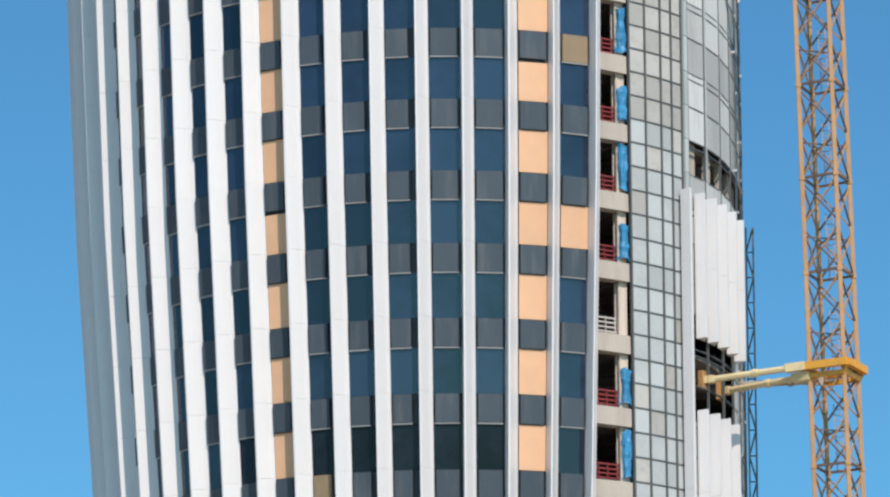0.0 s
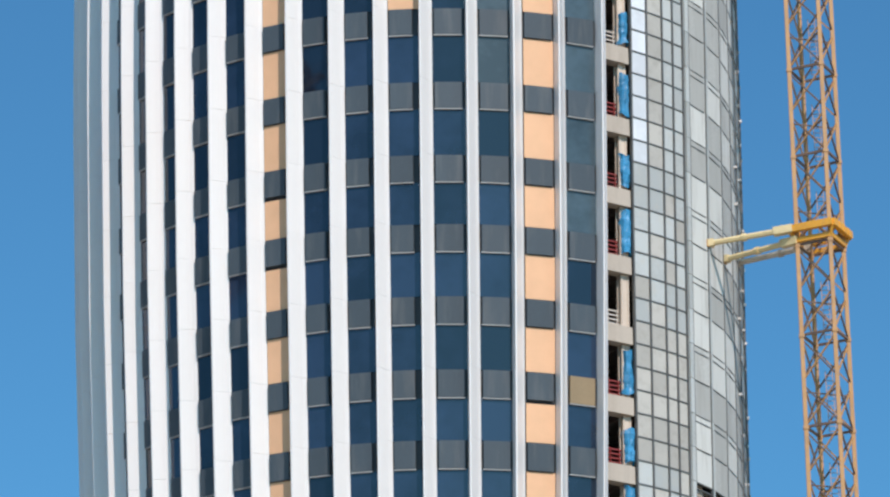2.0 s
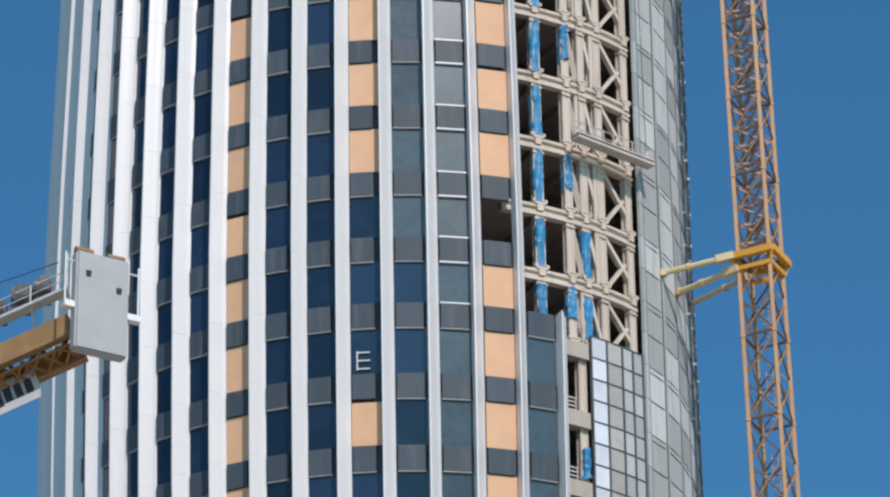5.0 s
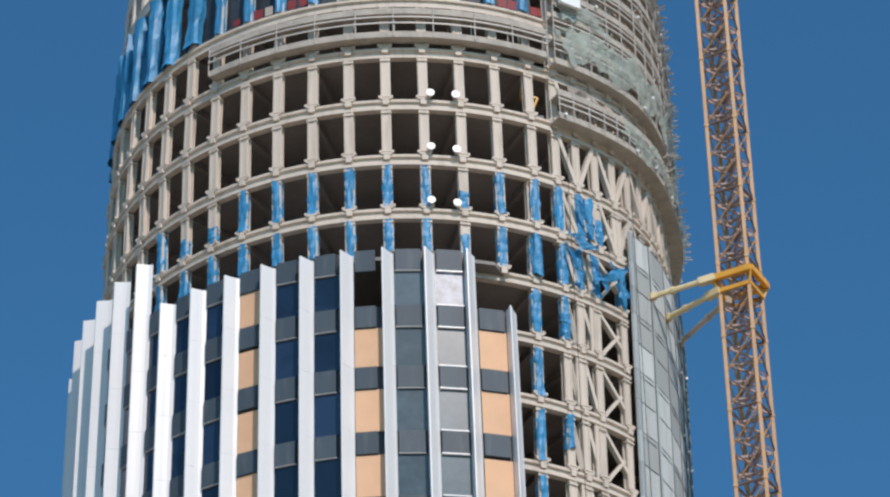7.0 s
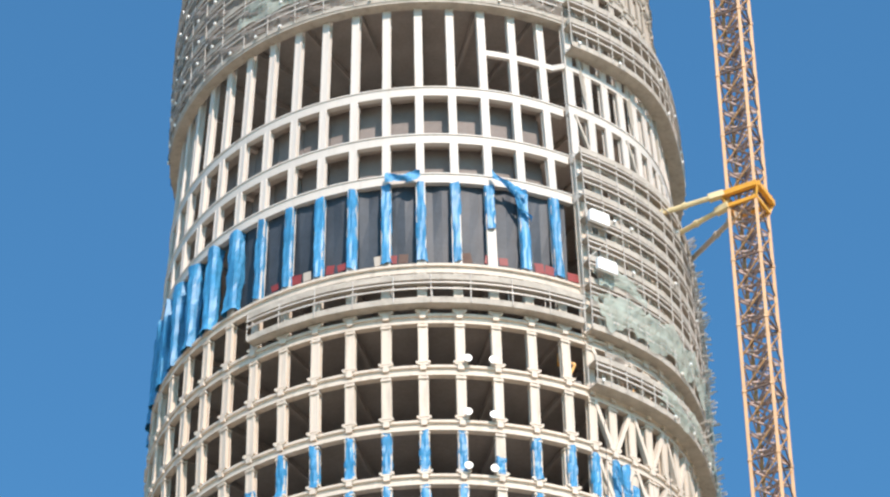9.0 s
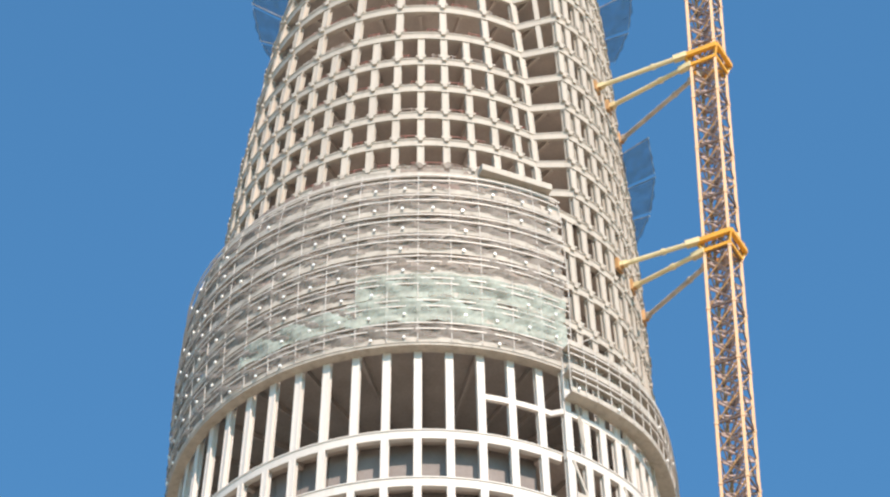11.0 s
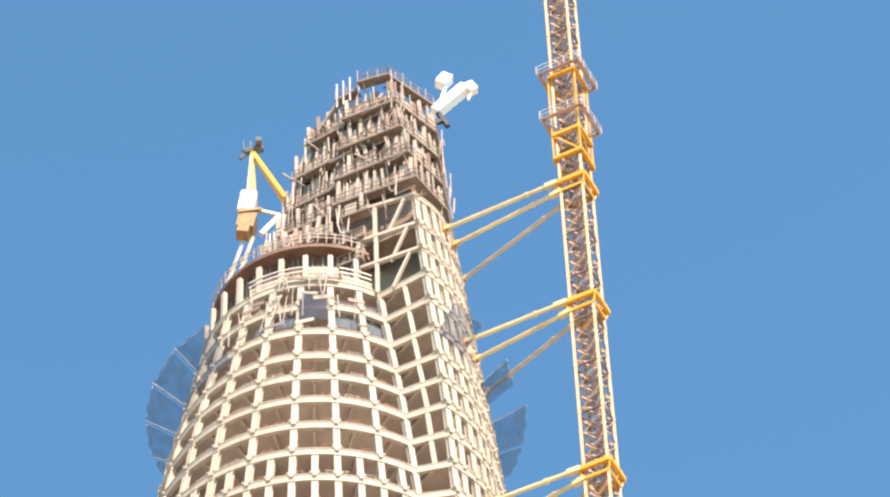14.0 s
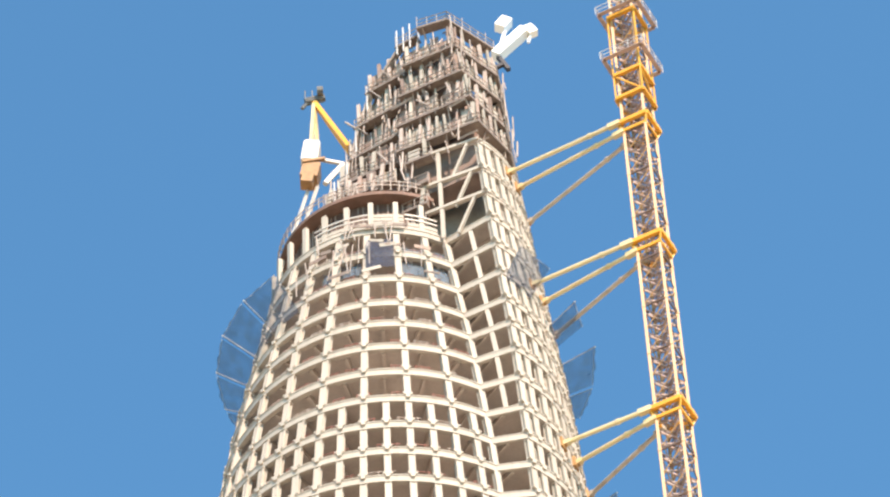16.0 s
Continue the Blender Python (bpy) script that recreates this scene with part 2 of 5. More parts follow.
def thing(name, label, category, group="", kind="", at=(0, 0, 0)):
    ob = new(name)
    ob.location = at
    return tagged(ob, label, category, group, kind)


AXIS_Y = 227.5


WING_TUCK = ([40, 74, 115, 144, 154, 169, 188, 200, 215, 230, 240, 292], [1.0, 1.0, 1.28, 1.25, 1.45, 1.35, 1.5, 1.05, 0.8, 1.0, 0.85, 0.8])


def polar(a, r, z):
    """Point round the tower's axis; the wing's side curves in more tightly than a circle."""
    if a > 46:
        u = min(1.0, (a - 46) / 34) * min(1.0, max(0.0, (150 - a) / 38))
        r -= u * u * (3 - 2 * u) * float(np.interp(z, *WING_TUCK))
    a = radians(a)
    return Vector((r * math.sin(a), AXIS_Y - r * math.cos(a), z))


def frame_at(a, r, z):
    """x along the wall against the angle, y outward, z up."""
    x = (polar(a - 0.2, r, z) - polar(a + 0.2, r, z)).normalized()
    m = Matrix((x, Vector((0, 0, 1)).cross(x), Vector((0, 0, 1)))).transposed().to_4x4()
    m.translation = polar(a, r, z)
    return m


def lean_frame(a, r0, z0, r1, z1):
    """Like frame_at, but its z runs from (r0, z0) to (r1, z1) on the same meridian; origin half way."""
    p, q = polar(a, r0, z0), polar(a, r1, z1)
    up = (q - p).normalized()
    x = frame_at(a, r0, z0).col[0].to_3d()
    y = up.cross(x)
    m = Matrix((x, y, up)).transposed().to_4x4()
    m.translation = (p + q) / 2
    return m, (q - p).length


def curve(zs, rs):
    return lambda z: float(np.interp(z, zs, rs))


R_FIN = curve([0, 30, 49, 65, 81, 98, 110, 123, 142, 150], [17.5, 20.0, 21.6, 22.85, 23.7, 24.3, 24.5, 24.35, 23.9, 23.6])
FIN_DEEP = 0.95


def R_GLASS(z):
    return R_FIN(z) - FIN_DEEP


R_MAIN_HIGH = curve([143, 152, 165, 172, 179, 188, 195, 208, 213, 222, 236, 247, 258, 270], [21.7, 21.6, 21.05, 20.65, 20.2, 19.6, 19.05, 17.65, 17.05, 16.05, 13.95, 11.9, 9.9, 7.5])
WING0 = 30.4          # where the wing begins above the curtain wall
R_WING = curve([0, 49, 65, 81, 98, 110, 123, 142, 152, 165, 179, 187, 213, 235, 247, 258, 274, 283, 292], [19.0, 19.8, 20.1, 20.4, 20.8, 21.0, 21.1, 21.4, 21.4, 21.4, 20.8, 20.4, 18.8, 17.4, 16.1, 15.0, 13.6, 13.3, 12.6])


def R_MAIN(z):
    return R_GLASS(z) - 0.45 if z < 141 else R_MAIN_HIGH(z)


def R_EDGE(a, z):
    """Radius of the floor edge at an angle and height."""
    if z > 196:
        return float(np.interp(a, (32.0, 39.5), (R_MAIN_HIGH(z), R_WING(z))))
    if z < 141:
        cut = 25.0 if z < 105.6 else 18.4
        return R_MAIN(z) if a < cut else R_WING(z)
    return R_MAIN_HIGH(z) if a < WING0 else R_WING(z)


SHARED = {}


def piece(name, key, material, parent, m, sx, sy, sz, label=""):
    """A box-shaped piece of its own; alike pieces share one mesh."""
    if (key, material.name) not in SHARED:
        bm = bmesh.new()
        bmesh.ops.create_cube(bm, size=1)
        me = bpy.data.meshes.new(key)
        bm.to_mesh(me)
        bm.free()
        SHARED[(key, material.name)] = me
    return part(name, SHARED[(key, material.name)], material, parent, label, m @ Matrix.Diagonal((sx, sy, sz, 1)))


# ---------------------------------------------------------------- ground
g = Geo()
g.quad_box([(x, y, z) for z in (-0.6, 0) for x, y in ((-3000, -3000), (3000, -3000), (3000, 3000), (-3000, 3000))])
tagged(part("ground", g.data("ground"), SAND), "bare sandy construction ground", "ground", kind="structure")

# ---------------------------------------------------------------- the tower
tower = thing("tower_building", "round tapering skyscraper under construction with white fins and open steel frame", "skyscraper", at=(0, 0, 0))

FLOORS = [z for z in (3.0, 7.4, 11.8, 16.2, 20.6, 25.0, 29.4, 33.8, 38.1, 42.5)]
FLOORS += [46.9, 51.3, 55.7, 60.1, 64.4, 68.7, 73.0, 77.5, 82.0, 86.4, 91.1, 95.9, 100.7, 105.5, 110.1, 114.8, 119.7, 124.6, 129.6, 134.4, 138.9]
FRAME = FLOORS + [143.2, 147.7, 152.4, 157.0, 161.6, 170.2, 174.1, 178.9, 188.6, 193.0, 197.4, 201.6, 205.4, 208.8, 212.3, 215.8, 219.4, 223.0, 226.7, 230.6, 234.4, 238.0, 241.4, 245.4, 249.6, 253.6]
FIN0, FIN_STEP = -1.6, 6.65


def fin_angle(j):
    return FIN0 + FIN_STEP * j + max(0, j) * 0.13


COL0, COL_STEP = -1.5, 6.9


# core
g = Geo()
g.sweep(lambda a: [(7.0, 0), (7.0, 249), (6.0, 249), (6.0, 0)], 0, 360, 15)
part("core_wall", g.data("core_wall"), CORE, tower, "dark concrete core")

# floor slabs with radial joists below
for i, z in enumerate(FRAME):
    g = Geo()
    rm, rw = R_MAIN(z) - 0.25, R_WING(z) - 0.25

    def prof(a, rm=rm, rw=rw, z=z):
        r = R_EDGE(a, z) - 0.25 if -100 < a < 150 else rm
        return [(6.8, z - 0.28), (r, z - 0.28), (r, z - 0.02), (6.8, z - 0.02)]
    g.sweep(prof, -160, 32, 3)
    g.sweep(prof, 32, 39.5, 1.5)
    g.sweep(prof, 39.5, 160, 3)
    # shade of the low and tall storeys comes from the darker underside colour
    part("floor_slab", g.data("floor_slab"), SOFFIT_SHADE if z < 168 or 186 < z < 190 else SOFFIT, tower, "concrete slab, in some storeys coloured dark for shade")
    for a in [COL0 + COL_STEP * 2 * k for k in range(-6, 3)] + [36, 46, 56, 66, 76]:
        if z < 38:
            continue
        p, q = polar(a, 7, z - 0.55), polar(a, R_EDGE(a, z) - 0.5, z - 0.55)
        m = frame_at(a, 7, z - 0.55)
        m.translation = (p + q) / 2
        piece("joist", "joist", SOFFIT_SHADE if z < 168 or 186 < z < 190 else SOFFIT, tower, m, 0.3, (q - p).length, 0.5)

# plain closing wall at the back
g = Geo()
for a, b in zip(FRAME[:-1], FRAME[1:]):
    g.sweep(lambda t, a=a, b=b: [(R_MAIN(a) - 0.5, a), (R_MAIN(a) - 0.3, a), (R_MAIN(b) - 0.3, b), (R_MAIN(b) - 0.5, b)], 110, 255, 12)
part("back_wall", g.data("back_wall"), SPANDREL, tower, "plain dark rear wall")


def edge_beam(z, a0, a1, rf, mat, name="edge_beam", deep=0.8, plain=False):
    """A ring beam with two flanges and a recessed web, or a boxed one with a thin lip."""
    g = Geo()
    r = rf(z)
    if plain:
        g.sweep(lambda a: [(r - 0.45, z), (r + 0.07, z), (r + 0.07, z - 0.1), (r, z - 0.12), (r, z - deep), (r - 0.45, z - deep)], a0, a1, 1.4)
        return part(name, g.data(name), mat, tower)
    g.sweep(lambda a: [(r - 0.45, z), (r + 0.05, z), (r + 0.05, z - 0.2), (r - 0.12, z - 0.22), (r - 0.12, z - deep + 0.24), (r + 0.05, z - deep + 0.22), (r + 0.05, z - deep), (r - 0.45, z - deep)], a0, a1, 1.4)
    return part(name, g.data(name), mat, tower)


COLUMN = {}


def column_mesh(wide, kind):
    """Column one metre tall: H shape with outer plate, collar plates and splice lumps."""
    key = (round(wide, 2), kind)
    if key not in COLUMN:
        g = Geo()
        w = wide
        g.box(pose(0, -0.08, 0), w, 0.10, 1)
        g.box(pose(0, -0.42, 0), w, 0.10, 1)
        g.box(pose(0, -0.25, 0), w * 0.55, 0.3, 1)
        g.box(pose(-w * 0.36, -0.02, 0), w * 0.16, 0.06, 1)
        g.box(pose(w * 0.36, -0.02, 0), w * 0.16, 0.06, 1)
        if kind:
            for zz in (-0.42, 0.43):
                g.box(pose(0, -0.2, zz), w * 1.14, 0.56, 0.03)
            g.box(pose(0, -0.1, -0.485), w * 1.14, 0.5, 0.04)
            g.box(pose(0, 0.05, -0.565), w * 0.62, 0.2, 0.11)
            for sx in (-1, 1):
                g.box(pose(sx * w * 0.62, 0.0, -0.445), w * 0.26, 0.3, 0.05)
        COLUMN[key] = g.data("column")
    return COLUMN[key]


def column(a, z0, z1, rf, wide, mat=STEEL, kind=1, off=0.0):
    m, n = lean_frame(a, rf(z0) + off, z0, rf(z1) + off, z1)
    me = column_mesh(wide, kind)
    if me.materials and me.materials[0] != mat:
        me = me.copy()
        me.materials.clear()
        COLUMN[(round(wide, 2), kind, mat.name)] = me
    return part("column", me, mat, tower, m=m @ Matrix.Diagonal((1, 1, n, 1)))


# fins: white front face, sides coloured blue-grey for their shade, one length per storey
FIN_MESH = Geo()
# x runs against the angle: the tall edge stands at +0.43, the hollow face falls away to -0.45
prof = [(0.40, -0.9), (0.40, 0.0), (0.31, 0.0), (0.15, -0.24), (0.0, -0.48), (-0.16, -0.71), (-0.36, -0.9)]
k = len(prof)
FIN_MESH.v = [(x, y, z) for z in (-0.4985, 0.4985) for x, y in prof]
FIN_MESH.f = [(i, (i + 1) % k, k + (i + 1) % k, k + i) for i in range(k)] + [tuple(range(k))[::-1], tuple(range(k, 2 * k))]
FIN_DATA = FIN_MESH.data("fin_cover")
for p in FIN_DATA.polygons:
    p.use_smooth = False


def fin_top(j):
    if j <= -7:
        return 143.2 if j > -12 else 141.7
    return {3: 134.4, 4: 105.5}.get(j, 138.6)


for j in range(-16, 5):
    a = fin_angle(j)
    top = fin_top(j)
    levels = [z for z in FLOORS + [143.2] if z < top - 0.5] + [top]
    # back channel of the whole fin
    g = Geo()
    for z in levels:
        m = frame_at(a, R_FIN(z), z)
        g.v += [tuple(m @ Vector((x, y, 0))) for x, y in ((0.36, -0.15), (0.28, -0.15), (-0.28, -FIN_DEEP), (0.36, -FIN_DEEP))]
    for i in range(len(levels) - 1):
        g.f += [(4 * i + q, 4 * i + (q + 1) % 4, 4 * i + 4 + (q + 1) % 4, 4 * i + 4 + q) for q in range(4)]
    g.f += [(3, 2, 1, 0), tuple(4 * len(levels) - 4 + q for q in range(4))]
    fin = part("fin", g.data("fin"), FIN_SHADE, tower, "white aluminium fin, hollow-faced, in storey-high lengths")
    for z0, z1 in zip(levels[:-1], levels[1:]):
        if z1 < 40:
            continue
        m, n = lean_frame(a, R_FIN(z0), z0, R_FIN(z1), z1)
        part("fin_cover", FIN_DATA, WHITE, fin, m=m @ Matrix.Diagonal((1, 1, n, 1)))
    if top > 44:
        m, n = lean_frame(a, R_FIN(3), 3, R_FIN(38.1), 38.1)
        part("fin_cover", FIN_DATA, WHITE, fin, m=m @ Matrix.Diagonal((1, 1, n, 1)))


# curtain wall bays between the fins
def bay_top(j):
    return 105.5 if j == 3 else 134.4 if j == 2 else 138.9


PLY_BAYS = {-4: (0, 139), 2: (0, 134), -1: (114.5, 134.0)}
PLY_EXTRA = {(-1, 100.7), (3, 64.4)}
BROWN = {(3, 73.0), (-3, 46.9)}
OPEN = {(-1, 138.9), (2, 114.8)}
for j in range(-16, 4):
    a = fin_angle(j + 0.5)
    top = bay_top(j)
    levels = [z for z in FLOORS if z <= top + 0.1]
    g = Geo()
    wide = lambda z: 2 * R_GLASS(z) * math.tan(radians(FIN_STEP / 2))
    rows = [z for z in levels if not (j == -1 and z > 138)]
    for z in rows:
        m, hw = frame_at(a, R_GLASS(z), z), wide(z) / 2 - 0.02
        g.v += [tuple(m @ Vector((x, y, 0))) for x, y in ((hw, -0.06), (-hw, -0.06), (-hw, -0.14), (hw, -0.14))]
    for i in range(len(rows) - 1):
        if j == 2 and abs(rows[i + 1] - 114.8) < 0.1:
            continue
        g.f += [(4 * i + q, 4 * i + (q + 1) % 4, 4 * i + 4 + (q + 1) % 4, 4 * i + 4 + q) for q in range(4)]
    bay = part("curtain_wall_bay", g.data("curtain_wall_bay"), RECESS, tower, "dark recessed backing")
    for z0, z1 in zip(levels[:-1], levels[1:]):
        w = wide((z0 + z1) / 2) - 0.86
        zs = z1 - 1.72
        # left bays: panel cut short, bared dark backing stands for the fin's shadow
        side = 0.2 if j < 0 else 0.04
        ply = (j in PLY_BAYS and PLY_BAYS[j][0] < z1 - 1 < PLY_BAYS[j][1]) or (j, z1) in PLY_EXTRA
        m, n = lean_frame(a, R_GLASS(zs), zs, R_GLASS(z1), z1)
        brown = (j, z1) in BROWN
        piece("spandrel_panel", "spandrel_panel", BOARD if brown else SPANDREL, bay, m @ pose(side, 0.10, 0), w - 2 * side - 0.04, 0.18, n - 0.05, "brown board panel" if brown else "")
        m, n = lean_frame(a, R_GLASS(z0), z0, R_GLASS(zs), zs)
        if (j, z1) in OPEN:
            continue
        if ply:
            gap = 0.22 if (int(z1 * 10) + j * 3) % 4 == 0 else 0.06
            piece("board_panel", "board_panel", PLY, bay, m @ pose(0, 0.04, 0.03 - gap / 2), w + 0.06, 0.06, n - gap, "peach-coloured board infill")
        else:
            # lowest middle panes carry their dark reflection as colour
            piece("window_pane", "window_pane", FILM if (j, z1) == (1, 138.9) else GREY_GLASS if j in (0, 1) and z1 > 112 or j == 3 and z1 > 84 or j == 1 and z1 > 95 else REFLECT_DARK if z1 < 52 and -6 < j < 2 else GLASS, bay, m @ pose(0, 0.0, 0), w + 0.24, 0.04, n - 0.02)
            bright = j == 1 and z1 > 109
            piece("transom", "transom", WHITE if bright else SILL, bay, m @ pose(side, 0.09, n / 2 - 0.02), w + 0.02 - 2 * side, 0.2 if bright else 0.16, 0.10 if bright else 0.055)
            if bright:
                piece("transom", "transom", WHITE, bay, m @ pose(0, 0.08, -n / 2 + 0.02), w + 0.04, 0.2, 0.10)


# ---- open strip beside the curtain wall, below the raw frame
for z in FLOORS[8:24]:
    g = Geo()
    r = R_WING(z)
    g.sweep(lambda a: [(r - 0.5, z - 1.15), (r + 0.25, z - 1.15), (r + 0.25, z - 0.05), (r - 0.5, z - 0.05)], 25.0, 34.6, 1.5)
    part("edge_beam", g.data("edge_beam"), PALE, tower)
    rail = Geo()
    for h in (0.15, 0.42, 0.7, 0.98):
        rail.sweep(lambda a, h=h: [(r - 0.3, z + h), (r - 0.25, z + h), (r - 0.25, z + h + 0.09), (r - 0.3, z + h + 0.09)], 26.6, 33.0, 2)
    for a in (26.9, 28.7, 30.5, 32.4):
        rail.bar(polar(a, r - 0.22, z), polar(a, r - 0.22, z + 1.1), 0.07)
    part("guard_rail", rail.data("guard_rail"), RED if (z * 7) % 3 < 2.2 else TUBE, tower)
for z0, z1 in zip(FLOORS[8:23], FLOORS[9:24]):
    column(33.7, z0, z1 - 1.15, R_WING, 0.62, STEEL, 0)
    g = Geo()
    g.bar(polar(24.5, R_WING(z0) - 2.2, z0 + 3.0), polar(34, R_WING(z0) - 4.5, z0 + 2.4), 0.22, 0.3)
    part("inner_beam", g.data("inner_beam"), SOFFIT, tower)

# ---- silver grid glazing on the wing
GRID = [34.9, 38.4, 42.0, 44.6, 47.2]
zs = np.arange(42.5, 106.4, 1.478)
glz = Geo()
for a in GRID:
    for z0, z1 in zip(zs[:-1], zs[1:]):
        m, n = lean_frame(a, R_WING(z0) + 0.32, z0, R_WING(z1) + 0.32, z1)
        glz.box(m, 0.10, 0.2, n + 0.02)
for z in zs:
    r = R_WING(z) + 0.33
    glz.sweep(lambda a: [(r - 0.1, z - 0.04), (r + 0.05, z - 0.04), (r + 0.05, z + 0.04), (r - 0.1, z + 0.04)], GRID[0], GRID[-1], 3.1)
glazing = part("glazing_grid", glz.data("glazing_grid"), MULLION, tower, "dark mullion grid with silver covered panes")
for i in range(4):
    for z0, z1 in zip(zs[:-1], zs[1:]):
        a = (GRID[i] + GRID[i + 1]) / 2
        w = 2 * R_WING(z0) * math.tan(radians((GRID[i + 1] - GRID[i]) / 2)) - 0.12
        m, n = lean_frame(a, R_WING(z0) + 0.3, z0, R_WING(z1) + 0.3, z1)
        if z0 > 88:
            mat = (FOIL_WHITE, FOIL_CREAM, SILVER, SILVER)[i]
        else:
            mat = FOIL_CREAM if 69 < z0 < 77 or (i * 5 + int(z0 * 3)) % 7 == 0 else SILVER
        piece("pane", "pane", mat, glazing, m, w, 0.05, n - 0.08)

# ---- grey panelled wall round the side of the wing
GCOL = [48.6, 54.0, 61.0, 68.0, 76.0, 85, 94, 102, 110]
gz = []
for z0, z1 in zip(FLOORS[8:], FLOORS[9:] + [143.2]):
    gz += [z0, (z0 + z1) / 2]
gz += [143.2, 145.6]
seams = Geo()
for a in GCOL:
    for z0, z1 in zip(gz[:-1], gz[1:]):
        m, n = lean_frame(a, R_WING(z0) + 0.42, z0, R_WING(z1) + 0.42, z1)
        seams.box(m, 0.09, 0.14, n)
for i, z in enumerate(gz):
    r = R_WING(z) + 0.40
    for dz in ((-0.05,) if i % 2 else (-0.42, -0.02)):
        seams.sweep(lambda a: [(r - 0.1, z + dz - 0.035), (r + 0.05, z + dz - 0.035), (r + 0.05, z + dz + 0.03), (r - 0.1, z + dz + 0.03)], GCOL[0], GCOL[-1], 4)
clad = part("panel_wall", seams.data("panel_wall"), MULLION, tower, "grey insulation panels in dark frames")
for i in range(len(GCOL) - 1):
    a = (GCOL[i] + GCOL[i + 1]) / 2
    for z0, z1 in zip(gz[:-1], gz[1:]):
        if 51.2 < z0 < 55.8 and i < 3 or i < 5 and 66.4 < z0 < 66.7:
            continue
        w = 2 * R_WING(z0) * math.tan(radians((GCOL[i + 1] - GCOL[i]) / 2)) - 0.14
        m, n = lean_frame(a, R_WING(z0) + 0.38, z0, R_WING(z1) + 0.38, z1)
        piece("panel", "panel", GREY, clad, m, w + 0.08, 0.06, n - 0.05)
# white cladding fins on the wing below the openings, left off round the crane tie
for i, (a, wide_) in enumerate(((47.6, 1.5), (51.4, 1.45), (55.2, 1.4), (59.4, 1.4), (64.2, 1.4), (69.6, 1.3))):
    for z0, z1 in ((38.1, 42.5), (42.5, 46.9), (46.9, 51.9), (51.9, 56.3), (56.3, 60.8), (60.8, 65.3)):
        if z0 == 51.9 and i > 0 or i == 5 and z0 < 50:
            continue
        m, n = lean_frame(a, R_WING(z0) + 1.25, z0, R_WING(z1) + 1.25, z1)
        part("fin_cover", FIN_DATA, WHITE, tower, m=m @ Matrix.Diagonal((wide_, 0.8, n, 1)))
# lattice of stand-off tubes at the side of the fins
g = Geo()
lat = [40.0 + 1.65 * i for i in range(17)]
for i, z in enumerate(lat[:-1]):
    z1 = lat[i + 1]
    for d in (0.75, 1.2):
        g.tube(polar(84, R_WING(z) + d, z), polar(84, R_WING(z1) + d, z1), 0.06, 5)
    g.tube(polar(84, R_WING(z) + 0.75, z), polar(84, R_WING(z) + 1.2, z), 0.05, 5)
    p, q = (0.75, 1.2) if i % 2 else (1.2, 0.75)
    g.tube(polar(84, R_WING(z) + p, z), polar(84, R_WING(z1) + q, z1), 0.06, 5)
part("side_lattice", g.data("side_lattice"), MULLION, tower, "dark steel lattice")
# pale pilaster with a dark slot between the two grids
for z0, z1 in zip(gz[:-1], gz[1:]):
    m, n = lean_frame(47.95, R_WING(z0) + 0.42, z0, R_WING(z1) + 0.42, z1)
    piece("pilaster", "pilaster", SILVER, tower, m, 0.34, 0.22, n - 0.04)
    m, n = lean_frame(54.4, R_WING(z0) + 0.45, z0, R_WING(z1) + 0.45, z1)
    if z0 > 66:
        piece("pilaster", "pilaster", SILVER, tower, m, 0.15, 0.14, n - 0.02)


# ---- raw steel frame of the wing beside the grey wall
def brace(p, q, w=0.34, name="brace", mat=None):
    g = Geo()
    g.bar(p, q, w, w * 0.8)
    part(name, g.data(name), mat or STEEL, tower)


raw = [z for z in FRAME if 105 < z < 148]
for z in raw:
    if z < 140:
        edge_beam(z, 11.8 if z > 138 else 18.6, 47.4, R_WING, STEEL)
for z0, z1 in zip(raw[:-1], raw[1:]):
    for a in (25.8, 32.0, 35.4, 39.3, 46.3):
        column(a, z0, z1 - 0.8, R_WING, 0.62 if a > 30 else 0.7, STEEL, 1)
    for i, (a, b) in enumerate(((32.0, 35.4), (35.4, 39.3), (39.3, 46.3))):
        r = R_WING(z0) - 0.2
        if i == 2:
            brace(polar(a + 0.6, r, z1 - 0.9), polar(b - 0.4, r, z0 + 1.4))
            brace(polar(a + 1.0, r, z0 + 0.2), polar(b - 1.2, r, z0 + 2.4), 0.28)
        else:
            brace(polar(a + 0.6, r, z1 - 0.9), polar(b - 0.6, r, z0 + 0.2))
            if (int(z0) + i) % 2:
                column((a + b) / 2 + 0.6, z0, z1 - 0.8, R_WING, 0.34, STEEL, 0)

# ---- raw frame of the round body above the curtain wall
for z in (143.2, 147.7, 152.4, 157.0, 161.6):
    edge_beam(z, -118, WING0 - 0.1, R_MAIN_HIGH, STEEL, deep=0.85)
    edge_beam(z, WING0 + 0.1, 112, R_WING, STEEL, deep=0.85)
for z in (170.2, 174.1, 178.9):
    edge_beam(z, -118, WING0 - 0.1, R_MAIN_HIGH, WHITE_STEEL, deep=0.85, plain=True)
    edge_beam(z, WING0 + 0.1, 112, R_WING, WHITE_STEEL, deep=0.85, plain=True)
body_levels = [138.9, 143.2, 147.7, 152.4, 157.0, 161.6, 170.2, 174.1, 178.9, 188.6]
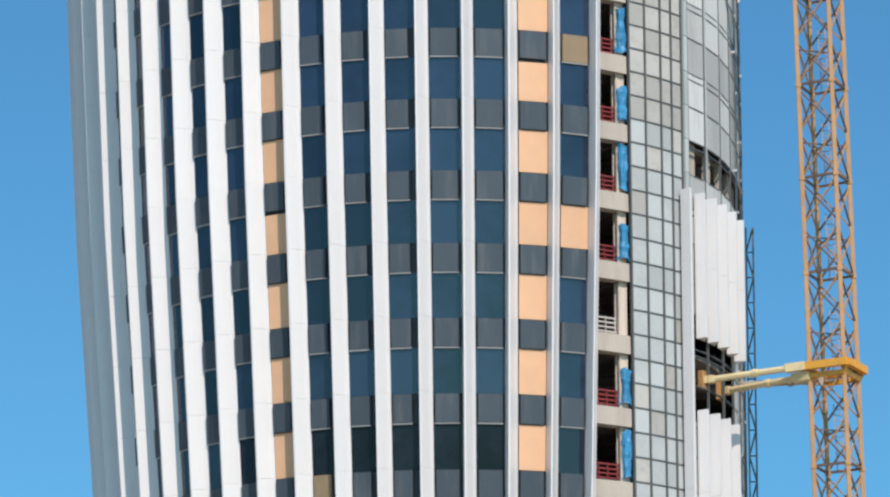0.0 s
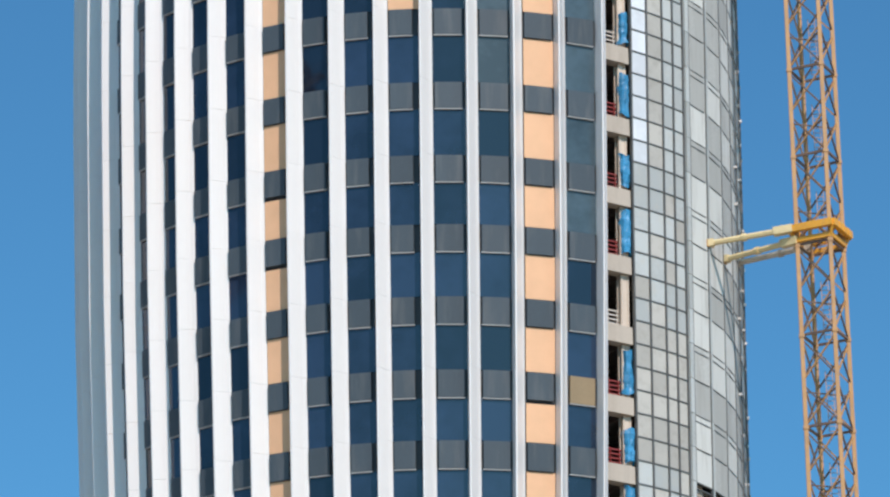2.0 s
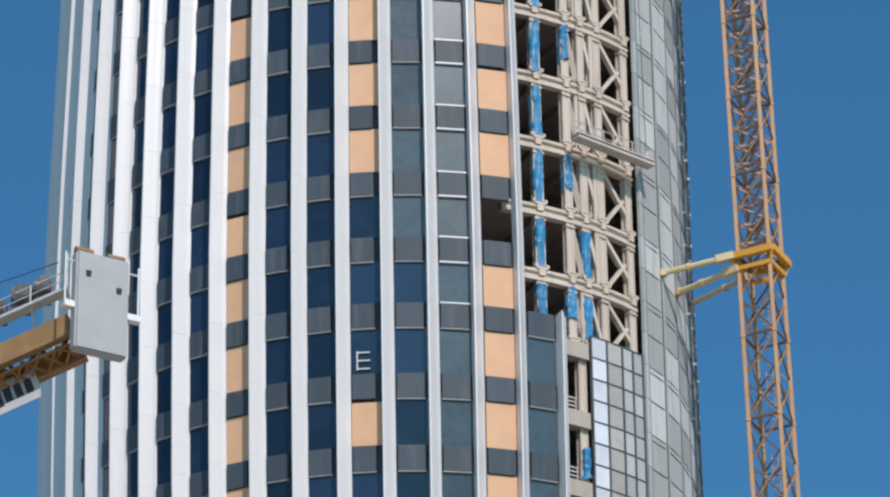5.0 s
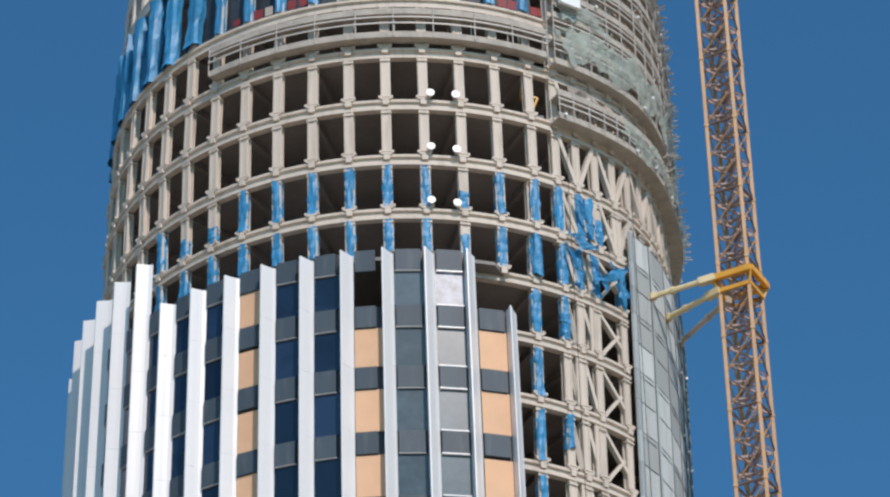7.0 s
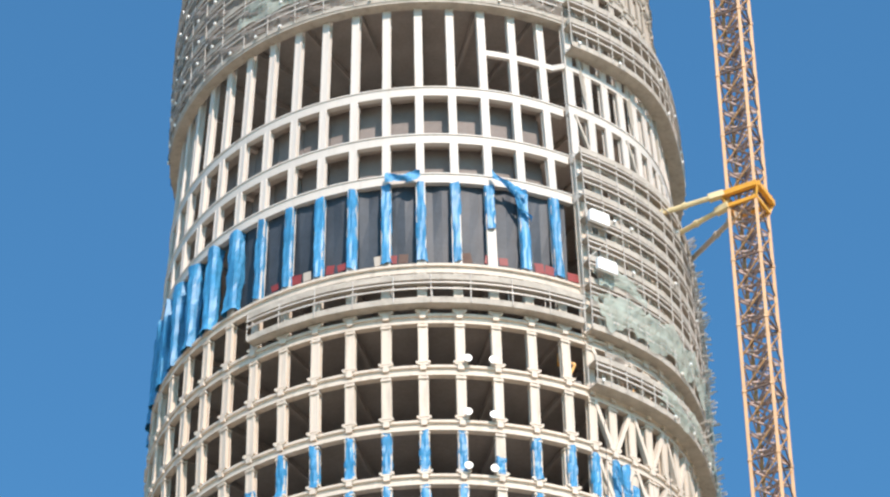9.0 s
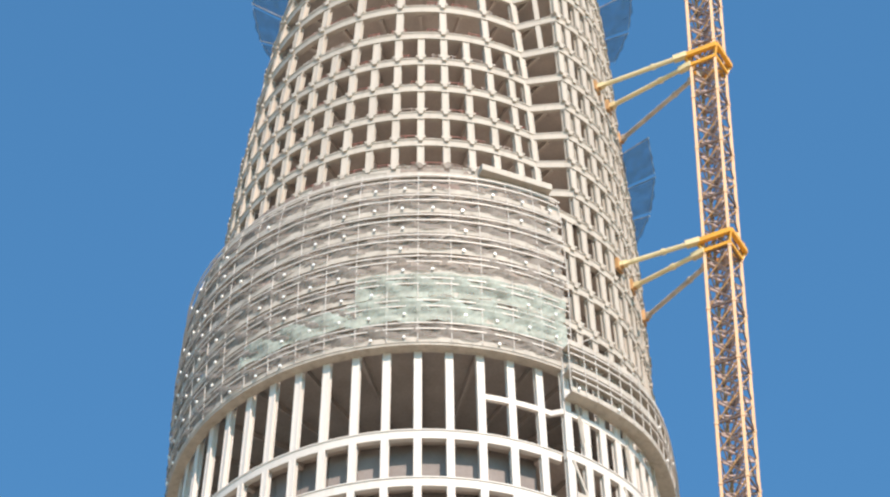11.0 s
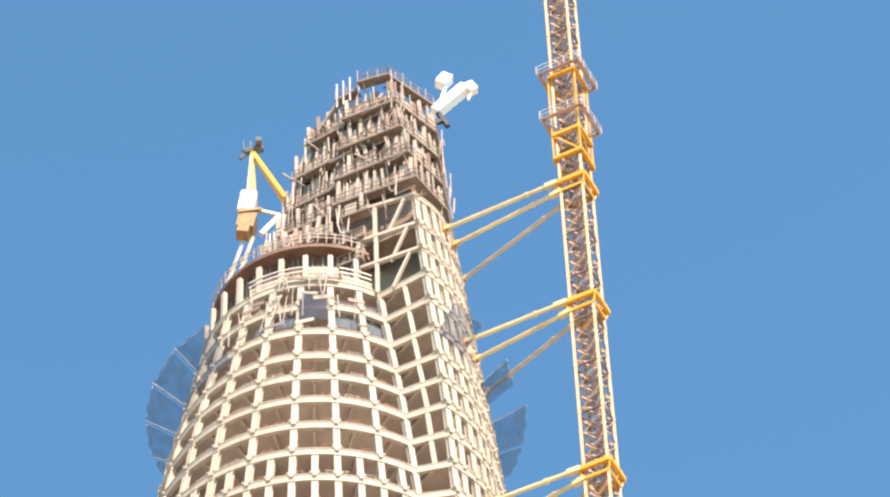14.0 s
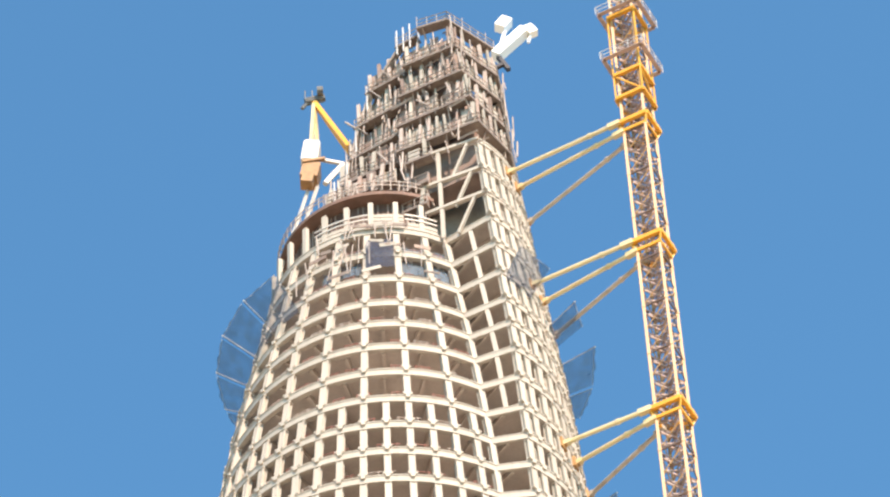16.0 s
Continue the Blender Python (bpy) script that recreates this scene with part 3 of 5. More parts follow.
for z0, z1 in zip(body_levels[:-1], body_levels[1:]):
    for k in range(-16, 5):
        a = COL0 + COL_STEP * k
        if z0 < 140 and k == 4:
            continue
        column(a, z0, z1 - (0.85 if z1 < 180 else 0.2), R_MAIN_HIGH, 0.68 if z0 < 168 else 0.6, STEEL if z0 < 161 else WHITE_STEEL, 1 if z0 < 161 else 0)
    if z0 > 140:
        for i, a in enumerate(np.arange(31.5, 110, 4.6)):
            column(float(a), z0, z1 - 0.85, R_WING, 0.66, STEEL if z0 < 169 else WHITE_STEEL, 1 if z0 < 161 else 0)
            if z0 < 165:
                r = R_WING(z0) - 0.1
                d_ = (0.5, 4.1) if i % 2 == 0 else (4.1, 0.5)
                brace(polar(a + d_[0], r, z1 - 0.9), polar(a + d_[1], r, z0 + 0.2), 0.38)
            if 160 < z0 < 188 and i % 3 == 0:
                brace(polar(a + 0.4, R_WING(z0) - 0.2, z1 - 0.9), polar(a + 4.6, R_WING(z0) - 0.2, z0 + 0.1), 0.26, mat=PALE)
# low wall strip and mid rails in the tall storey
g = Geo()
for a0, a1, z in ((12.5, WING0, 182.5), (WING0 + 0.2, 60, 182.5)):
    g.sweep(lambda a: [(R_EDGE(a, z) - 0.3, z), (R_EDGE(a, z), z), (R_EDGE(a, z), z + 0.5), (R_EDGE(a, z) - 0.3, z + 0.5)], a0, a1, 2)
part("mid_beam", g.data("mid_beam"), WHITE_STEEL, tower)
# added grey boards, set back: stand in for the two white storeys' lit interior
for z0, z1 in ((170.2, 174.1), (174.1, 178.9)):
    for k in range(-15, 4):
        a = COL0 + COL_STEP * (k + 0.5)
        m, n = lean_frame(a, R_MAIN_HIGH(z0) - 1.5, z0, R_MAIN_HIGH(z1) - 1.5, z1 - 0.3)
        piece("infill_board", "infill_board", INTERIOR_TONE, tower, m, 2.22, 0.08, n - 0.1)

# ---- wing frame beside the wide scaffold ring
ring_levels = [188.6, 193.0, 197.4, 201.6, 205.4]
for z in ring_levels:
    edge_beam(z, WING0 + 0.1, 112, R_WING, PALE, deep=0.7, plain=True)
for z0, z1 in zip(ring_levels[:-1], ring_levels[1:]):
    for a in (31.5, 36.5, 41, 46, 51, 56, 61, 66, 71, 77, 84, 92, 100):
        column(a, z0, z1 - 0.7, R_WING, 0.6, PALE, 1)

# ---- upper frame with the notch
upper = [205.4, 208.8, 212.3, 215.8, 219.4, 223.0, 226.7, 230.6, 234.4, 238.0, 241.4, 245.4, 249.6, 253.6]
NOTCH_IN, NOTCH_OUT = 32.0, 39.5
for z in upper:
    edge_beam(z, -125, NOTCH_IN, R_MAIN_HIGH, PALE, deep=0.72, plain=True)
    edge_beam(z, NOTCH_OUT, 120, R_WING, PALE, deep=0.72, plain=True)
    g = Geo()
    p, q = polar(NOTCH_IN, R_MAIN_HIGH(z) - 0.15, z), polar(NOTCH_OUT, R_WING(z) - 0.15, z)
    for dz, h in ((-0.06, 0.1), (-0.4, 0.6)):
        g.bar(p + Vector((0, 0, dz)), q + Vector((0, 0, dz)), 0.45 if h < 0.25 else 0.36, h)
    part("notch_beam", g.data("notch_beam"), PALE, tower)
for z0, z1 in zip(upper[:-1], upper[1:]):
    for k in range(-17, 5):
        a = -1.1 + 6.95 * k
        if z0 > 226 and k % 2 == 0:
            continue
        column(a, z0, z1 - 0.72, R_MAIN_HIGH, 0.58, PALE, 1)
    column(NOTCH_IN, z0, z1 - 0.72, R_MAIN_HIGH, 0.6, PALE, 0)
    for a in (NOTCH_OUT, 43, 48, 53, 58, 63, 68, 74, 80, 88, 96, 104):
        column(a, z0, z1 - 0.72, R_WING, 0.62, PALE, 1)
    p0, q0 = polar(NOTCH_IN, R_MAIN_HIGH(z0) - 0.2, z0), polar(NOTCH_OUT, R_WING(z0) - 0.2, z0)
    p1, q1 = polar(NOTCH_IN, R_MAIN_HIGH(z1) - 0.2, z1 - 0.7), polar(NOTCH_OUT, R_WING(z1) - 0.2, z1 - 0.7)
    if z0 > 225:
        brace(p0.lerp(q0, 0.55), p1.lerp(q1, 0.55), 0.4, "column", PALE)
    # guard rails on the open floors, in broken runs
    r = R_MAIN_HIGH(z0) - 0.55
    rng = random.Random(int(z0 * 10))
    a = -72.0
    while a < 26:
        b = min(31.0, a + rng.uniform(4, 12))
        g = Geo()
        for h in (0.5, 0.95):
            g.sweep(lambda t, h=h: [(r - 0.04, z0 + h), (r, z0 + h), (r, z0 + h + 0.055), (r - 0.04, z0 + h + 0.055)], a, b, 3.5)
        for k in range(3):
            c = a + (b - a) * (k + 0.2) / 2.6
            g.bar(polar(c, r, z0), polar(c, r, z0 + 1.05), 0.05)
        part("guard_rail", g.data("guard_rail"), rng.choice((RUSTRAIL, RUSTRAIL, CORE_TUBE)), tower)
        a = b + rng.uniform(1, 9)


# ---------------------------------------------------------------- blue wraps on columns
def wrap(a, z0, z1, rf, wide=0.95, seed=0):
    """Loose sheet tied round a column, with folds."""
    rng = random.Random(seed)
    m, n = lean_frame(a, rf(z0), z0, rf(z1), z1)
    rows, cols = 14, 14
    v, f = [], []
    ph = [rng.uniform(0, 6) for _ in range(6)]
    for i in range(rows + 1):
        s = i / rows
        wide_ = wide * 0.88
        flare = 1 + 0.05 * math.sin(s * 9 + ph[0]) + 0.05 * math.sin(s * 24 + ph[1]) + (0.2 * max(0, 0.12 - s) / 0.12) * (ph[5] > 3)
        for c in range(cols):
            t = 2 * math.pi * c / cols
            fold = 1 + 0.09 * math.sin(3 * t + ph[2] + 4 * s) + 0.06 * math.sin(7 * t + ph[3] - 9 * s) + rng.uniform(-0.05, 0.05)
            x, y = math.cos(t), math.sin(t)
            q = 1 / max(abs(x), abs(y)) ** 0.6
            v.append((x * q * wide_ / 2 * flare * fold, -0.22 + y * q * 0.42 * wide * flare * fold, (s - 0.5) * n + 0.1 * math.sin(2 * t + ph[4]) * (i in (0, rows))))
    for i in range(rows):
        for c in range(cols):
            f.append((i * cols + c, i * cols + (c + 1) % cols, (i + 1) * cols + (c + 1) % cols, (i + 1) * cols + c))
    me = bpy.data.meshes.new("column_wrap")
    me.from_pydata(v, [], f)
    ob = part("column_wrap", me, TARP, None, m=m)
    return tagged(ob, "crumpled blue plastic sheet wrapped round a column", "tarpaulin", "blue column wraps")


s = 0
for k in range(-16, 5):                       # tall storey
    s += 1
    a = COL0 + COL_STEP * k
    wrap(a, (161.8 if k > -7 else 161.4) if k != 2 else 165.1, 169.3, R_MAIN_HIGH, 0.80 if k > -6 else 1.25, s)
for k in range(-7, 5):
    s += 1
    a = COL0 + COL_STEP * k
    wrap(a, 143.3 if k not in (-5, -6) else 143.3, 146.8 if k not in (2, -5, -6) else 144.8, R_MAIN_HIGH, 0.78, s)
for k in range(-7, 5):
    s += 1
    a = COL0 + COL_STEP * k
    wrap(a, 139.0 if k not in (2,) else 139.0, 142.3 if k != 2 else 141.2, R_MAIN_HIGH, 0.78, s)
for i, (z0, z1) in enumerate(zip(raw[:-2], raw[1:-1])):
    s += 1
    wrap(25.8, z0 + 0.1, z1 - 1.0, R_WING, 0.8, s)
    if i % 2 == 0:
        wrap(32.0, z0 + 1.6, z1 - 0.8, R_WING, 0.75, s + 300)
for z0, z1 in ((105.5, 110.1), (110.1, 114.8)):
    wrap(35.4, z0 + 0.2, z1 - 1.2, R_WING, 0.8, s + 500 + int(z0))
for a in (32.0, 35.4, 39.3, 46.3):
    for z0, z1 in ((138.9, 143.2),) if a > 33 else ((134.4, 137.6), (138.9, 143.2)):
        wrap(a, z0 + 0.1, z1 - 0.9, R_WING, 0.8, s + int(a * 3 + z0))
for a in (31.5, 36.1, 38.4, 40.7):
    wrap(a, 143.4, 146.9 if a < 40 else 145.4, lambda zz: R_WING(zz) + 0.1, 0.74, 700 + int(a))
for i, z in enumerate(FLOORS[9:23]):
    if i % 5 != 3:
        wrap(33.9, z + 0.2, z + (3.0 if i % 2 else 2.3), lambda zz: R_WING(zz) + 0.15, 0.75, 900 + i)
# dark sheet added behind the columns of the tall storey as its interior shade
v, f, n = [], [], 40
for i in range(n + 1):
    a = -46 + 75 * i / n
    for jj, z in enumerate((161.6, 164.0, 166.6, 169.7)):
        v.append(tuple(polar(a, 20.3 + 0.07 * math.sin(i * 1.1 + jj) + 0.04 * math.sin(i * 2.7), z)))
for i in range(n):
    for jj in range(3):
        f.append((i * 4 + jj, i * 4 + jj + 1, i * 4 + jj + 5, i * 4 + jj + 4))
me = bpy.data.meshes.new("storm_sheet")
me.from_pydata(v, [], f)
tagged(part("storm_sheet", me, INTERIOR_SHADE), "added dark sheet standing for the shade inside the tall storey", "tarpaulin")
rng = random.Random(31)
for k in range(26):
    a = -32 + 2.45 * k
    if rng.random() < 0.8:
        piece("barrier_panel", "barrier_panel", rng.choice((RED, RED, RUST, PALE)), tower, frame_at(a, 20.95, 162.0 + 0.3) @ pose(0, 0, 0, 0, rng.uniform(-12, 12), 0), rng.uniform(0.5, 0.95), 0.05, rng.uniform(0.5, 0.95))
# torn sheets hanging in the tall storey and over the wing braces
for n_, (pts, seed) in enumerate((((polar(-8.4, 21.1, 169.7), polar(-1.5, 21.1, 169.8)), 1), ((polar(12.5, 21.2, 170.0), polar(19.5, 21.2, 168.6)), 2), ((polar(15.5, 21.2, 169.4), polar(20.5, 21.1, 166.4)), 3),
                                 ((polar(31.5, 21.9, 142.0), polar(35, 21.9, 139.6)), 5), ((polar(33.8, 21.9, 146.4), polar(38, 21.9, 143.8)), 6), ((polar(36.4, 21.9, 142.0), polar(40.6, 21.9, 139.4)), 7), ((polar(41.2, 21.9, 142.2), polar(46, 21.9, 139.6)), 8), ((polar(37, 22.0, 139.8), polar(45.8, 22.0, 142.0)), 9), ((polar(31.8, 22.0, 143.0), polar(38.5, 22.0, 142.4)), 10))):
    rng = random.Random(seed)
    g = Geo()
    v, f, n = [], [], 16
    p, q = pts
    for i in range(n + 1):
        c = p.lerp(q, i / n)
        out = Vector((c.x, c.y - AXIS_Y, 0)).normalized()
        for jj in range(5):
            w = (jj / 4 - 0.5) * (0.7 + 0.3 * math.sin(i * 0.55 + seed))
            v.append(tuple(c + Vector((0, 0, w - 0.25 * math.sin(math.pi * i / n) + rng.uniform(-0.06, 0.06))) + out * (0.15 + 0.12 * math.sin(i * 0.6 + jj) + rng.uniform(0, 0.05))))
    for i in range(n):
        for jj in range(4):
            f.append((i * 5 + jj, i * 5 + jj + 1, i * 5 + jj + 6, i * 5 + jj + 5))
    me = bpy.data.meshes.new("torn_sheet")
    me.from_pydata(v, [], f)
    tagged(part("torn_sheet", me, TARP), "torn blue plastic sheet hanging on the steel frame", "tarpaulin")


# ---------------------------------------------------------------- scaffold rings
def scaffold(name, label, a0, a1, z0, z1, rf, lifts, bay=3.4, seed=0, depth=1.1, lamps=0.2):
    """Poles, ledgers, decks and toe boards hung round the tower."""
    rng = random.Random(seed)
    root = thing(name, label, "scaffold")
    zs = [z0 + (z1 - z0) * i / lifts for i in range(lifts + 1)]
    n = max(2, int(round((a1 - a0) / bay)))
    for i, z in enumerate(zs):
        r = rf(z)
        g = Geo()
        g.sweep(lambda a: [(r, z - 0.08), (r + depth, z - 0.08), (r + depth, z + 0.42), (r + depth - 0.08, z + 0.42), (r + depth - 0.08, z), (r, z)], a0, a1, 3.4)
        part("deck", g.data("deck"), DECK, root)
        if i < lifts:
            h = zs[i + 1] - z
            for q in (0.5, 0.75):
                g = Geo()
                g.sweep(lambda a: [(r + depth + 0.02, z + h * q), (r + depth + 0.1, z + h * q), (r + depth + 0.1, z + h * q + 0.11), (r + depth + 0.02, z + h * q + 0.11)], a0, a1, 3.4)
                part("ledger", g.data("ledger"), TUBE, root)
    for k in range(n + 1):
        a = a0 + (a1 - a0) * k / n
        for d in (0.15, depth + 0.06):
            jit = rng.uniform(-0.25, 0.25) if d > 0.5 else 0
            g = Geo()
            g.chain([polar(a + jit, rf(z) + d, z + (rng.uniform(0, 0.5) if z == zs[-1] else 0)) for z in zs], 0.04)
            part("pole", g.data("pole"), TUBE, root)
        for b, e in zip(zs[:-1], zs[1:]):
            if rng.random() < 0.06:
                g = Geo()
                g.tube(polar(a, rf(b) + depth, b), polar(a + (a1 - a0) / n, rf(e) + depth, e), 0.04, 5)
                part("diagonal", g.data("diagonal"), TUBE, root)
    for k in range(n):
        a = a0 + (a1 - a0) * (k + 0.5) / n
        for b in zs[:-1]:
            if rng.random() < lamps:
                piece("clamp_plate", "clamp_plate", LAMP, root, frame_at(a + rng.uniform(-0.5, 0.5), rf(b) + depth + 0.12, b + 0.3 + rng.uniform(-0.1, 0.1)), 0.2, 0.14, 0.2)
    return root


def netting(root, name, a0, a1, z0, z1, rf, off, mat, seed=0, rag=1.0):
    rng = random.Random(seed)
    v, f = [], []
    n, k = max(4, int((a1 - a0) / 1.2)), 5
    for i in range(n + 1):
        a = a0 + (a1 - a0) * i / n
        for jj in range(k + 1):
            z = z0 + (z1 - z0) * jj / k
            v.append(tuple(polar(a, rf(z) + off + 0.10 * math.sin(i * 0.9 + jj) + rng.uniform(-0.06, 0.06), z + rag * (rng.uniform(-0.3, 0.3) + 0.35 * math.sin(i * 0.7 + seed) if jj in (0, k) else 0))))
    for i in range(n):
        for jj in range(k):
            if rag > 0.5 and min(i, n - 1 - i) < 2 and rng.random() < 0.35:
                continue
            f.append((i * (k + 1) + jj, i * (k + 1) + jj + 1, (i + 1) * (k + 1) + jj + 1, (i + 1) * (k + 1) + jj))
    me = bpy.data.meshes.new(name)
    me.from_pydata(v, [], f)
    return part(name, me, mat, root)


def tube_ends(root, a0, a1, z0, z1, off, n, seed):
    """Short tube ends that stand out from a scaffold's face."""
    rng = random.Random(seed)
    g = Geo()
    for k in range(n):
        a, z = rng.uniform(a0, a1), rng.uniform(z0, z1)
        r = R_WING(z) + off
        g.tube(polar(a, r, z), polar(a + rng.uniform(-0.6, 0.6), r + rng.uniform(0.3, 0.75), z + rng.uniform(-0.1, 0.35)), 0.05, 5)
    tagged(part("tube_end", g.data("tube_end"), TUBE, root), kind="stuff")


scaffold("scaffold_ring", "narrow grey-brown scaffold gangway round the frame", -36, 29.5, 157.5, 159.6, R_MAIN_HIGH, 1, bay=6.9, seed=3, depth=0.8)
wing_scaf = scaffold("wing_scaffold", "dense tube scaffold with pale netting on the wing", 30.6, 112, 157.2, 173.6, R_WING, 8, bay=4.2, seed=5, depth=0.9)
netting(wing_scaf, "net", 31, 84, 157.7, 160.7, R_WING, 1.06, GREEN, 3)
netting(wing_scaf, "net", 31, 44, 161.4, 162.8, R_WING, 1.06, GREEN, 4)
low_wing = scaffold("wing_gangway", "lower curved scaffold gangway with pale netting on the wing", 30.6, 112, 152.3, 154.3, R_WING, 1, seed=8, depth=1.1)
netting(low_wing, "net", 45, 90, 152.5, 154.2, R_WING, 1.22, GREEN, 6)
netting(low_wing, "net", 34, 41, 154.0, 155.6, R_WING, 0.6, DEBRIS, 7)
tube_ends(wing_scaf, 66, 100, 157.4, 174.0, 0.95, 150, 4)
tube_ends(low_wing, 60, 100, 152.4, 155.0, 1.1, 60, 6)
R_RING = curve([186, 196, 204, 208], [19.75, 19.6, 18.9, 17.9])
high_ring = scaffold("scaffold_ring", "wide band of tube scaffold and netting round the tower", -125, 33, 187.4, 206.2, R_RING, 8, bay=6.8, seed=11, depth=0.75, lamps=0.6)
netting(high_ring, "net", -17, 32, 189.3, 191.9, R_RING, 0.86, GREEN, 9, 0.3)
netting(high_ring, "net", -15, 32, 192.0, 194.4, R_RING, 0.84, GREEN, 10, 0.3)
netting(high_ring, "net", -44, -16, 189.4, 191.4, R_RING, 0.88, GREEN, 12, 0.3)
# patches of brown debris net and loose boards on the wide ring
rng = random.Random(21)
for i in range(8):
    z = 187.4 + 2.35 * i
    a = -118.0
    while a < 26:
        b = min(32.0, a + rng.uniform(18, 45))
        if i in (1, 2):
            b = min(b, -14.0)
        if b > a:
            netting(high_ring, "debris_net", a, b, z + 0.3, z + rng.uniform(1.7, 2.2), R_RING, 0.80, DEBRIS, 100 + i * 20 + int(a), 0.2)
        a = (b if i not in (1, 2) or b < -14 else 40) + rng.uniform(-1.0, 0.3)
netting(high_ring, "debris_net", -80, -34, 203.6, 207.4, R_RING, 0.5, BROWNNET, 31, 0.6)
netting(high_ring, "debris_net", -6, 12, 206.6, 208.4, R_RING, 0.4, BROWNNET, 32, 0.6)
for k in range(46):
    a, i = rng.uniform(-100, 30), rng.choice((3, 4, 5, 6, 7, 8, 8, 8))
    z = 187.4 + 2.35 * i
    piece("board", "loose_board", rng.choice((FORM, CORE_DECK, CONCRETE, DECK)), high_ring, frame_at(a, R_RING(z) + 0.62, z + 0.55) @ pose(0, 0, 0, 0, rng.uniform(-8, 8), 0), rng.uniform(0.8, 2.6), 0.1, rng.uniform(0.3, 1.0))
scaffold("wing_scaffold", "short scaffold with boards at the corner of the wing", 30.6, 112, 184.0, 189.0, R_WING, 2, bay=3.2, seed=15, depth=1.2)
# ring soffit
g = Geo()
g.sweep(lambda a: [(R_RING(188) - 0.2, 187.1), (R_RING(188) + 0.7, 187.1), (R_RING(188) + 0.7, 187.3), (R_RING(188) - 0.2, 187.3)], -125, 33, 2)
part("base_deck", g.data("base_deck"), DECK, high_ring)
# pale boards stacked on the ring
g = Geo()
g.bar(polar(13, 19.6, 206.9), polar(31, 19.4, 207.0), 0.8, 0.6)
tagged(part("long_board", g.data("long_board"), PALE), "long pale board lying on the scaffold ring", "board")
for a, z in ((32.5, 166.9), (33.5, 162.6)):
    g = Geo()
    g.box(frame_at(a, R_WING(z) + 1.5, z), 1.7, 0.3, 0.9)
    g.box(frame_at(a, R_WING(z) + 1.6, z), 1.5, 0.2, 1.05)
    tagged(part("white_sheet", g.data("white_sheet"), LAMP), "white wrapped bundle on the scaffold", "bundle")
# round floodlights on the ring beams
for a, z in ((6.6, 152.6), (11.2, 152.6), (6.4, 148.0), (11.0, 147.9), (6.2, 143.5), (10.8, 143.4)):
    bm = bmesh.new()
    bmesh.ops.create_cone(bm, cap_ends=True, segments=14, radius1=0.29, radius2=0.22, depth=0.25, matrix=frame_at(a, R_MAIN_HIGH(z) + 0.35, z + 0.15) @ pose(0, 0, 0, 90))
    me = bpy.data.meshes.new("floodlight")
    bm.to_mesh(me)
    bm.free()
    tagged(part("floodlight", me, LAMP), "round white floodlight on a ring beam", "lamp", "floodlights on the beams")


# ---------------------------------------------------------------- blue safety nets
def safety_net(a0, a1, z, rin, rout, rise, seed, mat=None):
    rng = random.Random(seed)
    root = thing("safety_net", "translucent blue safety net on outriggers round the tower", "safety net", "blue safety nets")
    v, f = [], []
    n = 8
    for i in range(n + 1):
        a = a0 + (a1 - a0) * i / n
        for jj in range(5):
            s_ = jj / 4
            sag = -0.25 * math.sin(math.pi * i / n) * s_ + rng.uniform(-0.05, 0.05)
            v.append(tuple(polar(a, rin + (rout - rin) * s_ * (1 + 0.03 * math.sin(i * 2.1)), z + rise * s_ + sag)))
    for i in range(n):
        for jj in range(4):
            f.append((i * 5 + jj, i * 5 + jj + 1, (i + 1) * 5 + jj + 1, (i + 1) * 5 + jj))
    me = bpy.data.meshes.new("net")
    me.from_pydata(v, [], f)
    part("net", me, mat or BLUENET, root)
    for a in (a0 + 0.5,):
        g = Geo()
        g.tube(polar(a, rin - 0.4, z - 0.1), polar(a, rout + 0.1, z + rise + 0.1), 0.045, 5)
        part("outrigger", g.data("outrigger"), TUBE, root)
    g = Geo()
    g.tube(polar(a0, rout, z + rise), polar(a1, rout, z + rise), 0.03, 4)
    part("edge_rope", g.data("edge_rope"), LADDER, root)


for i, a in enumerate(range(-140, 30, 17)):
    if a > -45:
        continue
    safety_net(a, a + 16, 244.0, 12.2, 15.5, 2.2, 40 + i)
safety_net(-8, 4, 246.6, 12.2, 11.5, 4.6, 66, DARKNET)
safety_net(7, 19, 246.8, 11.2, 10.4, 4.6, 67, PALENET)
safety_net(19.5, 31, 246.8, 11.2, 10.4, 4.8, 68, PALENET)
safety_net(-30, -11, 247.0, 11.2, 10.4, 4.2, 69, PALENET)
for i, (a, b, r) in enumerate(((40, 52, 18.6), (66, 76, 18.9), (84, 99, 19.6), (100, 112, 19.6))):
    safety_net(a, b, 244.2, 16.2, r, 2.2, 70 + i)
for i, a in enumerate((72, 86, 100)):
    safety_net(a, a + 13, 222.0, 17.9, 20.7, 1.5, 90 + i)


# ---------------------------------------------------------------- tower crane beside the building
MX, MY, MTURN, MW = 24.47, 213.4, 28.0, 2.2
crane = thing("tower_crane_mast", "tall faded orange lattice crane mast tied to the tower", "crane")
